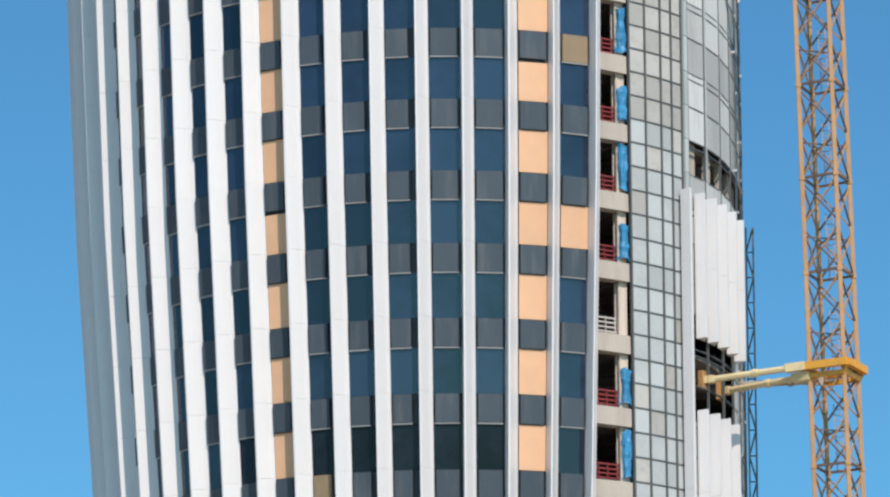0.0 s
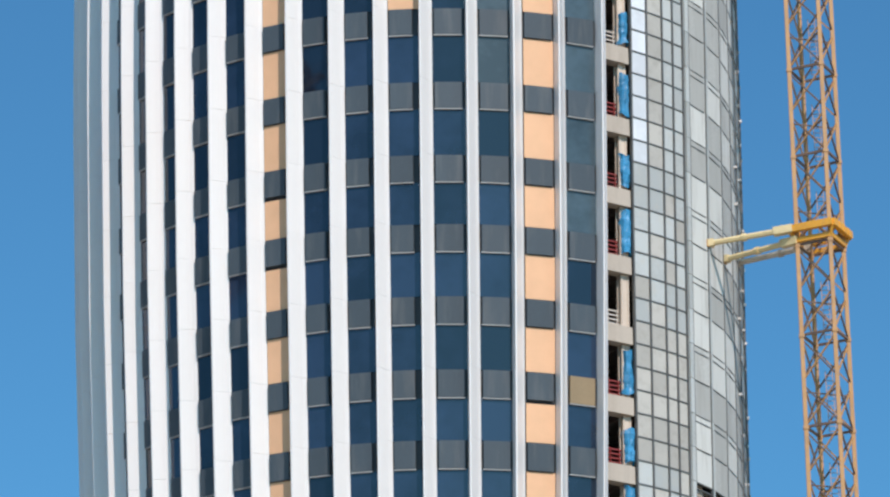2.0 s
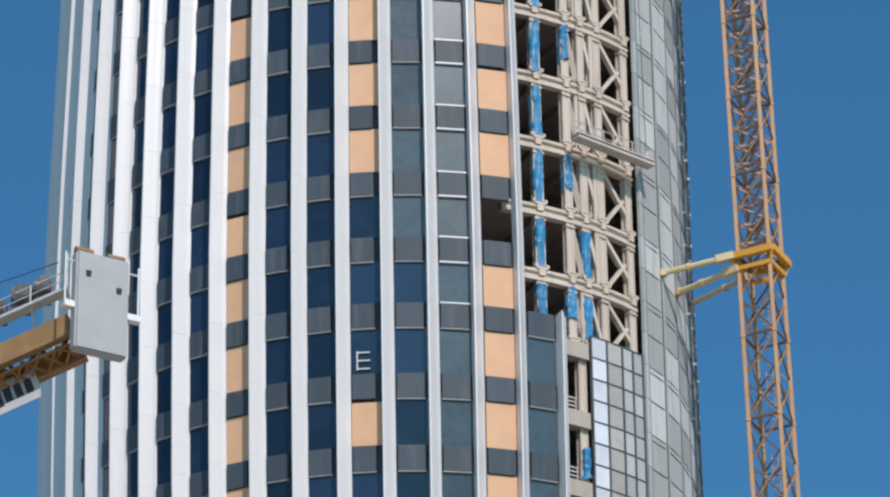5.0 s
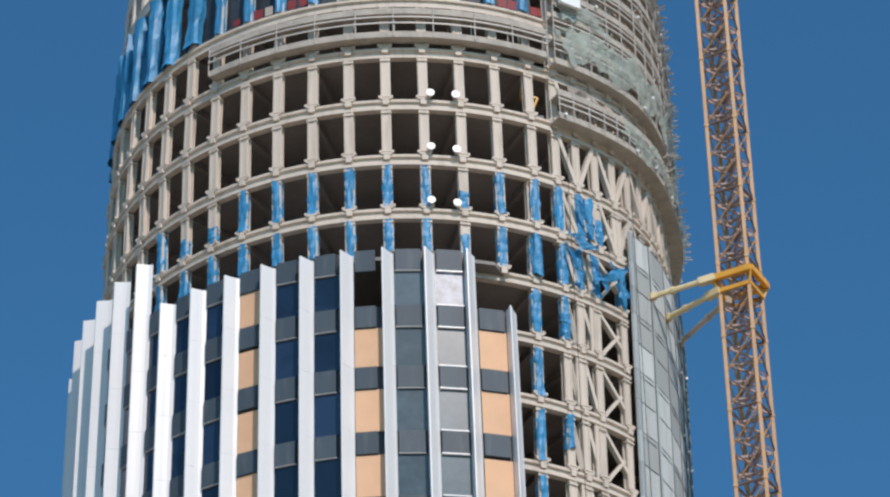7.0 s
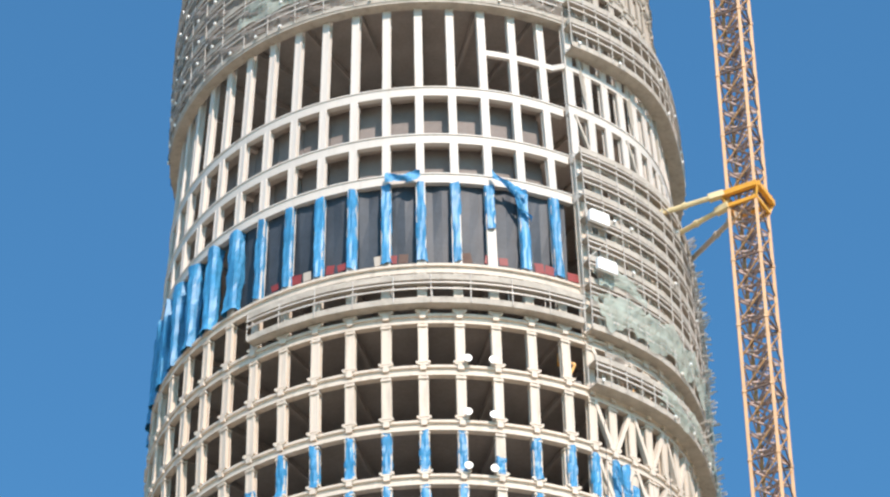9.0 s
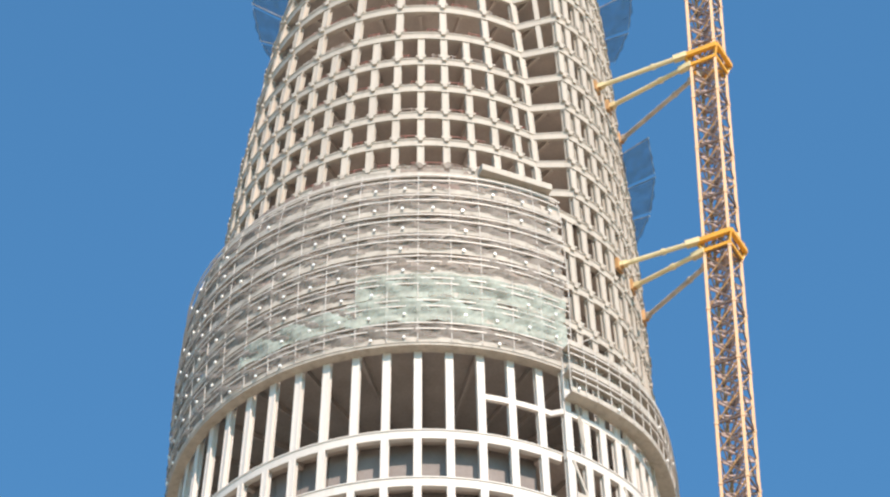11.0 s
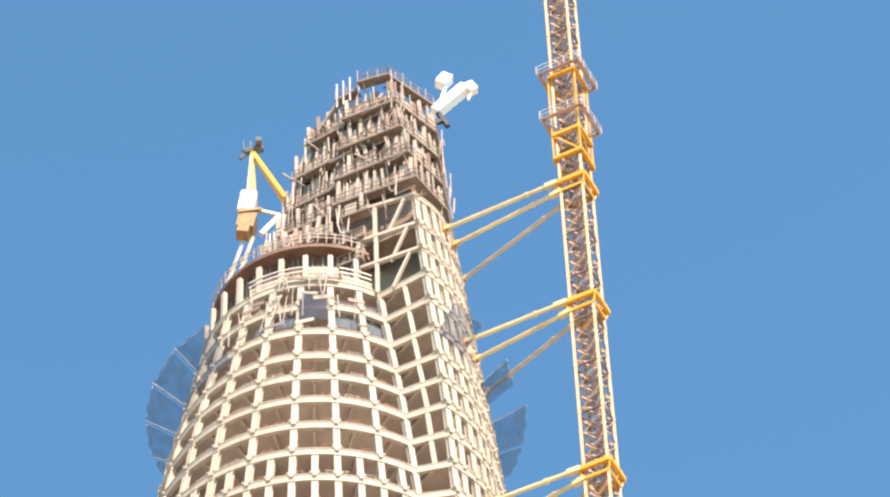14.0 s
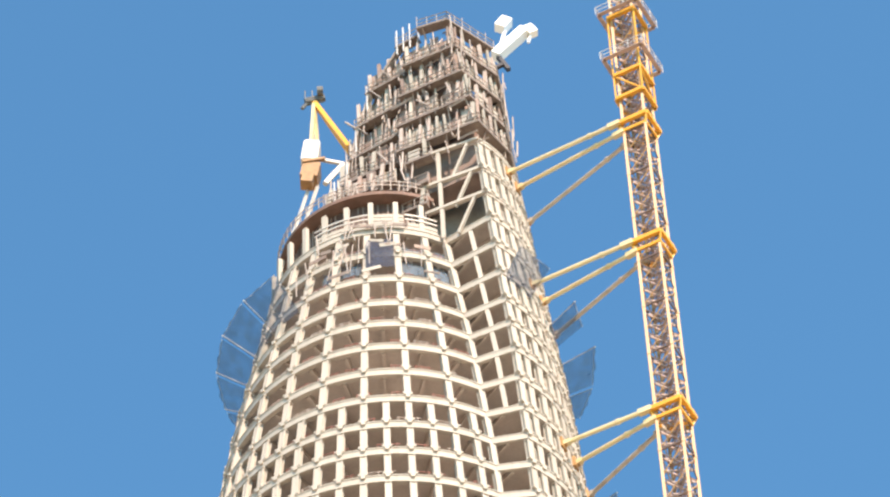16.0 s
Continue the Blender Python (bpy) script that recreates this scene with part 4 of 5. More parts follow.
# corner order: the nearest corner first
c_f = Vector((MX - 0.2, MY, 0))
ca, sa = math.cos(radians(MTURN)), math.sin(radians(MTURN))
CORN = [c_f, c_f + Vector((-ca * MW, sa * MW, 0)), c_f + Vector((-ca * MW + sa * MW, sa * MW + ca * MW, 0)), c_f + Vector((sa * MW, ca * MW, 0))]
SECT = 5.96
ch, la = Geo(), Geo()
BRACES = []
for p in CORN:
    ch.box(Matrix.Translation(p + Vector((0, 0, SECT / 2))), 0.25, 0.25, SECT)
    ch.box(Matrix.Translation(p + Vector((0, 0, 0.1))), 0.33, 0.33, 0.22)


def one_bar(name, p, q, w):
    g = Geo()
    g.bar(p, q, w)
    return g.data(name)


for i in range(4):
    p, q = CORN[i], CORN[(i + 1) % 4]
    up = lambda u, h: u + Vector((0, 0, h))
    BRACES.append(("rung", one_bar("rung", up(p, 0.15), up(q, 0.15), 0.14), BRACE))
    h = SECT / 2
    for b in (0, h):
        BRACES.append(("diagonal", one_bar("diagonal", up(p, b + 0.2), up(q, b + h * 0.95), 0.095), BRACE))
        BRACES.append(("diagonal", one_bar("lacing", up(q, b + 0.2), up(p, b + h * 0.95), 0.09), TAN))
for i in (0, 1):
    BRACES.append(("cross_tie", one_bar("cross_tie", CORN[i] + Vector((0, 0, 2.4)), CORN[i + 2] + Vector((0, 0, 2.4)), 0.08), BRACE))
mid_ = (CORN[0] + CORN[2]) / 2
INNER = []
for p, q in ((CORN[0], CORN[2]), (CORN[1], CORN[3])):
    g = Geo()
    side_ = Vector((q.y - p.y, p.x - q.x, 0)).normalized() * 0.06
    legs_ = 8
    for i in range(legs_ + 1):
        c = (p if i % 2 else q).lerp(mid_, 0.12) + Vector((0, 0, 0.2 + (SECT - 0.4) * i / legs_))
        g.v += [tuple(c + d) for d in (-side_, side_, side_ + Vector((0, 0, 0.15)), -side_ + Vector((0, 0, 0.15)))]
        if i:
            g.f += [(4 * i - 4 + u, 4 * i - 4 + (u + 1) % 4, 4 * i + (u + 1) % 4, 4 * i + u) for u in range(4)]
    INNER.append(g.data("inner_lacing"))
lp = (CORN[0] + CORN[2]) / 2 + Vector((0.2, 0.3, 0))
for dx in (-0.22, 0.22):
    la.bar(lp + Vector((dx, -0.3, 0)), lp + Vector((dx, 0.4, SECT * 0.7)), 0.05)
for k in range(12):
    c = lp + Vector((0, -0.3 + 0.7 * k / 12, SECT * 0.7 * k / 12))
    la.bar(c - Vector((0.22, 0, 0)), c + Vector((0.22, 0, 0)), 0.04)
SECTION, LADDER_MESH = ch.data("mast_section"), la.data("ladder")
MAST0 = 48.3 - 9 * SECT


def mast(parent, n, shift):
    for k in range(n):
        sec = part("mast_section", SECTION, TAN, parent, m=shift @ pose(0, 0, MAST0 + k * SECT))
        for name, me, mat in BRACES:
            part(name, me, mat, sec)
        part("ladder", LADDER_MESH, GRATE, sec)
        if MAST0 + k * SECT > 108:
            for me in INNER:
                part("inner_lacing", me, GRATE, sec)


mast(crane, 51, Matrix.Identity(4))
g = Geo()
g.box(Matrix.Translation((MX, MY + 1, 0.4)), 6, 6, 0.8)
part("footing", g.data("footing"), CONCRETE, crane)

TIES = [54.5, 85.2, 113.8, 142.5, 173.7, 204.6, 226.1, 247.5, 264.2]
ctr = (CORN[0] + CORN[2]) / 2


def collar(root, z, size=1.32, h=0.45, mat=ORANGE, name="collar"):
    big = [ctr + (p - ctr) * size + Vector((0, 0, z)) for p in CORN]
    for i in range(4):
        g = Geo()
        g.bar(big[i], big[(i + 1) % 4], 0.35, h)
        for s_ in (0.25, 0.5, 0.75):
            c = big[i].lerp(big[(i + 1) % 4], s_)
            g.bar(c - Vector((0, 0, h * 0.56)), c + Vector((0, 0, h * 0.56)), 0.44, 0.09)
        part(name + "_beam", g.data(name + "_beam"), mat, root)
    return big


for z in TIES:
    root = thing("mast_tie", "orange collar with three pale yellow arms tying mast to tower", "crane tie", "crane mast ties")
    big = collar(root, z)
    g = Geo()
    small = [ctr + (p - ctr) * 1.08 + Vector((0, 0, z - float(np.interp(z, (55, 142), (0.55, 1.0))))) for p in CORN]
    for i in range(4):
        g.bar(small[i], small[(i + 1) % 4], 0.22, 0.3)
        g.bar(small[i], big[i], 0.16)
    part("lower_frame", g.data("lower_frame"), ORANGE, root)
    zz = z
    rr = R_WING(z) + 0.2
    drop = float(np.interp(z, (55, 86, 114, 142, 174, 205, 226, 265), (0.4, 0.5, 0.8, 1.1, 1.1, 0.9, 1.1, 0.9)))
    ends = [polar(54, rr, zz - drop), polar(62, rr, zz - drop - 0.1), polar(76, rr, zz + 0.6 - drop * 0.5 + float(np.interp(zz, (85, 115, 143, 205, 226, 246, 264), (0.6, 0.4, -0.3, -0.5, -1.1, -1.6, -2.3))))]
    starts = [big[1] + Vector((-0.1, 0, 0)), small[1] + Vector((-0.1, 0.1, 0)), small[1].lerp(small[2], 0.6)]
    for st, en, mat in zip(starts, ends, (CREAMARM, CREAMARM, ARM)):
        g = Geo()
        g.tube(st, en, 0.2, 8)
        d = (en - st).normalized()
        g.bar(st - d * 0.3, st + d * 0.9, 0.5, 0.5)
        g.bar(en - d * 0.6, en + d * 0.3, 0.45, 0.45)
        g.tube(st + d * 2.6, st + d * 2.9, 0.27, 8)
        part("tie_arm", g.data("tie_arm"), mat, root)
    for en in ends:
        g = Geo()
        m = frame_at(math.degrees(math.atan2(en.x, AXIS_Y - en.y)), rr - 0.1, en.z)
        g.box(m, 0.9, 0.3, 1.1)
        g.box(m @ pose(0, 0.2, 0), 0.35, 0.4, 0.5)
        part("wall_bracket", g.data("wall_bracket"), TAN, root)

# climbing cage near the mast's top
cage = thing("climbing_cage", "orange climbing frame with railed platforms round the mast", "crane cage")
for z in (267.8, 271.2, 280.0):
    collar(cage, z, 1.25, 0.35)
g = Geo()
for i, p in enumerate(CORN):
    q = ctr + (p - ctr) * 1.25
    g.bar(q + Vector((0, 0, 267.8)), q + Vector((0, 0, 280.4)), 0.15)
    r = ctr + (CORN[(i + 1) % 4] - ctr) * 1.25
    g.bar(q + Vector((0, 0, 267.8)), r + Vector((0, 0, 271.2)), 0.14)
part("cage_post", g.data("cage_post"), ORANGE, cage)
for z in (273.4, 280.3):
    g, h = Geo(), Geo()
    pts = [ctr + (p - ctr) * 1.98 + Vector((0, 0, z)) for p in CORN]
    inn = [ctr + (p - ctr) * 1.5 + Vector((0, 0, z)) for p in CORN]
    for i in range(4):
        g.bar(pts[i].lerp(inn[i], 0.35), pts[(i + 1) % 4].lerp(inn[(i + 1) % 4], 0.35), 0.42, 0.07)
        for t_ in (0.55, 1.1):
            h.bar(pts[i] + Vector((0, 0, t_)), pts[(i + 1) % 4] + Vector((0, 0, t_)), 0.06)
        for s_ in (0, 0.33, 0.67):
            c = pts[i].lerp(pts[(i + 1) % 4], s_)
            h.bar(c, c + Vector((0, 0, 1.15)), 0.06)
    part("platform", g.data("platform"), GRATE, cage)
    part("railing", h.data("railing"), LADDER, cage)

# ---------------------------------------------------------------- counter jib of a second crane
jib = thing("crane_counter_jib", "brown crane counter jib with grey ballast slab and railed walkway", "crane jib", at=(0, 0, 0))
JY = 190.0
g = Geo()
bm_ = Matrix.Translation((-17.25, JY - 0.2, 98.5)) @ pose(0, 0, 0, 0, 0, 30)
bm = bmesh.new()
bmesh.ops.create_cube(bm, size=1, matrix=bm_ @ pose(0, 0, -0.15) @ Matrix.Diagonal((3.35, 0.8, 6.3, 1)))
bmesh.ops.bevel(bm, geom=bm.edges[:], offset=0.12, segments=2, affect="EDGES")
me = bpy.data.meshes.new("ballast")
bm.to_mesh(me)
bm.free()
part("ballast", me, BALLAST, jib, "grey ballast slab with rounded edges")
for dx, dz in ((-0.95, 1.6), (1.0, 0.9)):
    g = Geo()
    g.box(bm_ @ pose(dx, -0.44, dz), 0.28, 0.12, 0.3)
    g.box(bm_ @ pose(dx + 0.1, -0.5, dz + 0.02), 0.1, 0.1, 0.18)
    part("lifting_eye", g.data("lifting_eye"), INK, jib)
A = Vector((-18.9, JY + 0.6, 97.6))
B = A + Vector((-30, 6, -11.5))
for off, w, h in ((Vector((0, 0, 0)), 0.6, 1.3), (Vector((0.6, 1.8, -0.8)), 0.6, 1.2)):
    g = Geo()
    g.bar(A + off, B + off, w, h)
    part("girder", g.data("girder"), TIMBER, jib)
g = Geo()
for k in range(16):
    p = A.lerp(B, k / 16) + Vector((0, 0, -0.4))
    q = A.lerp(B, (k + 1) / 16) + Vector((0.6, 1.8, -0.9))
    g.bar(p, q, 0.22)
    g.bar(p, p + Vector((0.6, 1.8, -0.5)), 0.2)
part("girder_lacing", g.data("girder_lacing"), TIMBER, jib)
g = Geo()
for k in range(30):
    p = A.lerp(B, k / 30) + Vector((0.1, 0.3, -0.75))
    q = A.lerp(B, (k + 1) / 30) + Vector((0.55, 1.6, -1.35))
    g.bar(p, q, 0.14, 0.1)
    g.bar(A.lerp(B, (k + 1) / 30) + Vector((0.1, 0.3, -0.75)), A.lerp(B, k / 30) + Vector((0.55, 1.6, -1.35)), 0.14, 0.1)
g.bar(A + Vector((0.3, 0.95, -0.7)), B + Vector((0.3, 0.95, -0.7)), 1.5, 0.1, up=(0.05, -0.3, 1))
tagged(part("girder_soffit", g.data("girder_soffit"), RUSTORANGE, jib, "rusty orange laced underside"), kind="stuff")
W0, W1 = A + Vector((-0.2, -0.8, 1.75)), B + Vector((-0.2, -0.8, 1.75))
g = Geo()
g.bar(W0, W1, 0.8, 0.08)
g.bar(W0 + Vector((0, -0.5, 0.05)), W1 + Vector((0, -0.5, 0.05)), 0.06, 0.16)
for k in range(14):
    p = W0.lerp(W1, k / 14)
    g.bar(p, p + Vector((0.2, 0.7, -0.9)), 0.1)
part("walkway", g.data("walkway"), LADDER, jib)
g = Geo()
for k in range(15):
    p = W0.lerp(W1, k / 14) + Vector((0, -0.5, 0))
    g.tube(p, p + Vector((0, 0, 2.2 if k % 3 == 0 else 1.2)), 0.05, 5)
for h in (0.6, 1.15):
    g.tube(W0 + Vector((0, -0.5, h)), W1 + Vector((0, -0.5, h)), 0.035, 5)
part("railing", g.data("railing"), LADDER, jib)
g = Geo()
for k, (s_, w, h) in enumerate(((0.09, 1.3, 1.5), (0.145, 1.5, 1.2), (0.05, 0.9, 1.4), (0.20, 1.0, 0.9))):
    p = W0.lerp(W1, s_) + Vector((0, 0.4, 0.95))
    g.box(Matrix.Translation(p), w, 0.9, h)
    g.box(Matrix.Translation(p + Vector((0.1, -0.3, h * 0.3))), w * 0.6, 0.6, h * 0.5)
    g.tube(p + Vector((-0.5, -0.5, 0)), p + Vector((0.5, -0.5, 0)), 0.4, 8)
part("winch", g.data("winch"), MACHINE, jib, "dark grey winch machinery")
g = Geo()
for dx in (-0.9, 1.1):
    g.box(bm_ @ pose(dx, 0.5, 3.1), 0.5, 0.6, 0.5)
    g.tube(bm_ @ Vector((dx - 0.55, 0.4, 3.35)), bm_ @ Vector((dx + 0.55, 0.4, 3.35)), 0.26, 8)
part("ballast_hanger", g.data("ballast_hanger"), TIMBER, jib)
g = Geo()
for dx in (-2.2, 1.75):
    for z_ in (-0.2, 2.4):
        g.tube(bm_ @ Vector((dx, 0, z_)), bm_ @ Vector((dx + 0.7, 0, z_)), 0.05, 5)
    for d2 in (0, 0.7):
        g.tube(bm_ @ Vector((dx + d2, 0, -0.4)), bm_ @ Vector((dx + d2, 0, 2.9)), 0.06, 5)
    g.box(bm_ @ pose(dx + 0.35, 0, -0.5), 0.9, 0.5, 0.35)
part("end_railing", g.data("end_railing"), LAMP, jib)
g = Geo()
for s_ in (0.02, 0.16):
    p = W0.lerp(W1, s_) + Vector((0, 0, 2.2))
    g.tube(p, p + Vector((-26, 5, -7.0)), 0.03, 5)
part("stay_rope", g.data("stay_rope"), INK, jib)
# printed banner below the girder
S0 = Vector((-20.9, JY + 2.5, 94.9))
S1 = S0 + Vector((-30, 6, -11.5))
g = Geo()
g.bar(S0, S1, 0.08, 2.0)
part("banner", g.data("banner"), BANNER, jib, "pale banner with dark printed marks")
g = Geo()
x = 0.012
for w, h, dz in ((0.014, 0.9, 0), (0.014, 0.9, 0), (0.014, 0.9, 0), (0.022, 1.3, 0.1), (0.010, 0.8, 0), (0.004, 0.8, 0), (0.012, 0.8, 0), (0.012, 0.8, 0), (0.012, 0.8, 0), (0.03, 1.1, 0.0)):
    g = Geo()
    g.bar(S0.lerp(S1, x) + Vector((0, -0.06, dz)), S0.lerp(S1, x + w) + Vector((0, -0.06, dz)), 0.06, h)
    part("printed_mark", g.data("printed_mark"), INK, jib)
    x += w + 0.006

mast(jib, 15, Matrix.Translation(B + Vector((1.0, 2.0, 0)) - Vector((MX, MY, B.z))))

# ---------------------------------------------------------------- hanging work cradle
cradle = thing("work_cradle", "suspended grey work cradle hanging before the steel frame", "cradle")
p, q = polar(31.2, 22.4, 119.6), polar(48.0, 22.6, 119.6)
g, h = Geo(), Geo()
g.bar(p, q, 0.75, 0.18)
g.bar(p + Vector((0, 0, 0.25)), q + Vector((0, 0, 0.25)), 0.85, 0.1)
for k in range(9):
    c = p.lerp(q, k / 8)
    h.tube(c + Vector((0, -0.35, 0)), c + Vector((0, -0.35, 1.1)), 0.04, 5)
for z in (0.55, 1.1):
    h.tube(p + Vector((0, -0.35, z)), q + Vector((0, -0.35, z)), 0.04, 5)
for s_ in (0.06, 0.94):
    c = p.lerp(q, s_)
    h.box(Matrix.Translation(c + Vector((0, 0, 0.6))), 0.3, 0.3, 0.8)
part("deck", g.data("deck"), TUBE, cradle)
part("railing", h.data("railing"), TUBE, cradle)
g = Geo()
for s_ in (0.06, 0.94):
    c = p.lerp(q, s_)
    g.tube(c, c + Vector((0, 0.6, 30)), 0.02, 4)
part("hoist_rope", g.data("hoist_rope"), INK, cradle)

# ---------------------------------------------------------------- top: deck ring, core formwork
top_ring = thing("top_deck_ring", "rust-red edge shutter ring with pale column stubs before it", "deck ring")
g = Geo()
g.sweep(lambda a: [(8.4, 253.7), (8.7, 253.7), (8.7, 259.2), (8.4, 259.2)], -125, 27, 3)
part("rust_shutter", g.data("rust_shutter"), RUST, top_ring, "rust-red shutter boards")
g = Geo()
g.sweep(lambda a: [(6.6, 259.25), (9.95, 259.25), (9.95, 259.65), (6.6, 259.65)], -125, 28, 3)
part("overhead_deck", g.data("overhead_deck"), RUSTDECK, top_ring, "dark red-brown overhead deck")
for a0, a1, n_ in ((-7.0, 10.0, 4), (-36.0, -8.5, 2), (12.0, 27.5, 2)):
    for i in range(n_):
        g = Geo()
        z = 253.75 + 0.5 * i
        g.sweep(lambda a: [(10.45, z), (10.56, z), (10.56, z + 0.4), (10.45, z + 0.4)], a0, a1, 2)
        part("wall_plank", g.data("wall_plank"), DECK, top_ring, "pale edge board")
for k in range(-7, 2):
    m = frame_at(6.2 + 12.3 * (k + (0.05 if k > 0 else 0)), 10.42, 255.4)
    piece("column_stub", "column_stub", PALE, top_ring, m, 0.46, 0.4, 3.8)
for k in range(-40, 9):
    piece("batten", "batten", FORM if k % 3 else RUST, top_ring, frame_at(k * 3.0, 8.75, 256.5), 0.14, 0.1, 5.2)
for a0, a1, z in ((10.5, 27, 254.9), (10.5, 27, 255.5), (-36, -7.5, 254.9), (-36, -7.5, 255.5)):
    g = Geo()
    g.sweep(lambda a: [(10.6, z), (10.7, z), (10.7, z + 0.14), (10.6, z + 0.14)], a0, a1, 3)
    part("guard_rail", g.data("guard_rail"), TUBE, top_ring)
for z in (260.4, 260.9):
    g = Geo()
    g.sweep(lambda a: [(9.95, z), (10.03, z), (10.03, z + 0.08), (9.95, z + 0.08)], -125, 27, 3)
    part("guard_rail", g.data("guard_rail"), CORE_TUBE, top_ring)
for k in range(-27, 6):
    piece("rail_post", "rail_post", CORE_TUBE, top_ring, frame_at(k * 4.5, 10.0, 260.4), 0.08, 0.08, 1.4)
# leaning props, loose boards and a cage of tubes before the last open storeys
rng = random.Random(63)
g = Geo()
for k in range(22):
    a, z = rng.uniform(-44, 30), rng.uniform(245.5, 252.0)
    r = R_MAIN_HIGH(z) + 0.35
    z1 = z + rng.uniform(1.8, 4.6)
    g.tube(polar(a, r, z), polar(a + rng.uniform(-3.5, 3.5), R_MAIN_HIGH(z1) + 0.5, z1), rng.choice((0.04, 0.05, 0.06)), 5)
tagged(part("prop", g.data("prop"), CORE_TUBE, top_ring), kind="stuff")
for k in range(16):
    a, z = rng.uniform(-38, 28), rng.choice((245.9, 249.9, 250.6, 253.4))
    piece("board", "loose_board", rng.choice((DECK, CONCRETE, CORE_DECK, FORM)), top_ring, frame_at(a, R_MAIN_HIGH(z) + 0.3, z + 0.3) @ pose(0, 0, 0, 0, rng.uniform(-14, 14), 0), rng.uniform(0.9, 2.4), 0.08, rng.uniform(0.2, 0.5))
# columns continuing inside, raw wing frame at the top
top_levels = [253.6, 257.2, 261.0, 265.4]
for z0, z1 in zip(top_levels[:-1], top_levels[1:]):
    edge_beam(z1, NOTCH_OUT, 120, R_WING, PALE, deep=0.6)
    for a in (NOTCH_OUT, 43, 48, 53, 58, 63, 68, 74, 80, 88):
        column(a, z0, z1 - 0.6, R_WING, 0.6, PALE, 1)
    p, q = polar(24, 9.9, z1), polar(NOTCH_OUT, R_WING(z1) - 0.1, z1)
    brace(p, q, 0.4, "notch_beam", PALE)
    brace(p.lerp(q, 0.5) - Vector((0, 0, 4.2)), p.lerp(q, 0.8), 0.3, mat=PALE)
    brace(p.lerp(q, 0.25) - Vector((0, 0, 4.2)), p.lerp(q, 0.25), 0.36, "column", PALE)
core = thing("core_formwork", "dark climbing formwork with stacked railed platforms round the core", "formwork")
REACH = curve([244, 254, 260.4, 263.6, 267.4, 271.5, 275.6, 279.6, 283.9, 286], [19.0, 17.6, 16.0, 15.0, 13.3, 11.8, 10.3, 8.6, 5.0, 4.0])
SKEW = curve([262, 270], [0.42, 0.65])


def form_corner(z):
    c = polar(NOTCH_OUT - 1.0, R_WING(z) + 0.7, z)
    c.x -= float(np.interp(z, (266, 284), (0, 1.9)))
    return c


def form_left(z):
    """Far end of the left face, which runs back from the corner."""
    n = REACH(z)
    return form_corner(z) + Vector((-n, SKEW(z) * n + (2.0 if z < 262 else 0), 0))


rng = random.Random(77)
lv = [(254.0, 0), (257.2, 0), (260.4, 0), (263.6, 0), (267.4, 1), (271.5, 1), (275.6, 1), (279.6, 1), (283.9, 2)]


def stage(p, q, side, z, high):
    """One side of a working platform with rails, soldiers and shutter panels."""
    g = Geo()
    g.bar(p + side * 0.5, q + side * 0.5, 1.0, 0.14)
    g.bar(p, q, 0.06, 0.3)
    part("platform", g.data("platform"), CORE_DECK, core)
    d = (q - p).normalized()
    n = max(2, int((q - p).length / 0.95))
    g = Geo()
    for k in range(n + 1):
        c = p.lerp(q, k / n)
        g.tube(c, c + Vector((0, 0, rng.choice((1.1, 1.1, 1.2, 1.7)))), 0.04, 5)
    for h in (0.55, 1.15):
        g.tube(p + Vector((0, 0, h)), q + Vector((0, 0, h)), 0.05, 5)
    part("railing", g.data("railing"), CORE_TUBE, core)
    for k in range(n):
        c = p.lerp(q, (k + 0.5) / n)
        if rng.random() < 0.92:
            g = Geo()
            lean = d * rng.uniform(-0.3, 0.3)
            g.bar(c + side * 0.25, c + side * 0.55 + lean + Vector((0, 0, high * rng.uniform(0.85, 1.2))), rng.choice((0.16, 0.24, 0.34)))
            part("soldier", g.data("soldier"), rng.choice((CONCRETE, CORE_TUBE, FORM, CORE_TUBE, PALE)), core)
        if rng.random() < 0.45:
            g = Geo()
            g.bar(c + side * 0.2, c + side * 1.3 + d * rng.uniform(-0.8, 0.8) + Vector((0, 0, -high * 0.9)), 0.12)
            part("bracket", g.data("bracket"), rng.choice((CORE_TUBE, FORM)), core)
        if rng.random() < 0.9:
            hgt = high * rng.uniform(0.7, 1.12)
            m = Matrix.Translation(c + side * 0.9 + Vector((0, 0, hgt / 2 + 0.1))) @ pose(0, 0, 0, 0, 0, math.degrees(math.atan2(d.y, d.x)))
            piece("form_panel", "form_panel", rng.choice((PALE, FORM, FORM, FORM, CONCRETE)), core, m, (q - p).length / n - 0.1, 0.16, hgt)


for i, (z, kind_) in enumerate(lv):
    corner = form_corner(z)
    mid, right = polar(58, R_WING(z) + 0.3, z), polar(84, R_WING(z) - 0.1, z)
    left = form_left(z)
    inward = Vector((0.25, 0.97, 0))
    if kind_ == 0:
        stage(left, left.lerp(corner, 0.45), inward, z, 3.0)
        c = left.lerp(corner, 0.52) + Vector((0, -0.6, 0.8))
        stage(c, c + (corner - left).normalized() * 2.6, inward, z, 2.6)
    else:
        cut = left.lerp(corner, 0.42)
        up_ = 3.5 if kind_ == 1 else 0.7
        stage(left, cut, inward, z, up_)
        stage(cut + Vector((0, -0.5, 0.5)), corner, inward, z, up_)
        if kind_ == 1:
            stage(corner, mid, Vector((-0.75, 0.66, 0)), z, 3.6)
            stage(mid, right, Vector((-0.95, 0.3, 0)), z, 3.6)
        else:
            stage(corner, mid, Vector((-0.75, 0.66, 0)), z, 0.7)
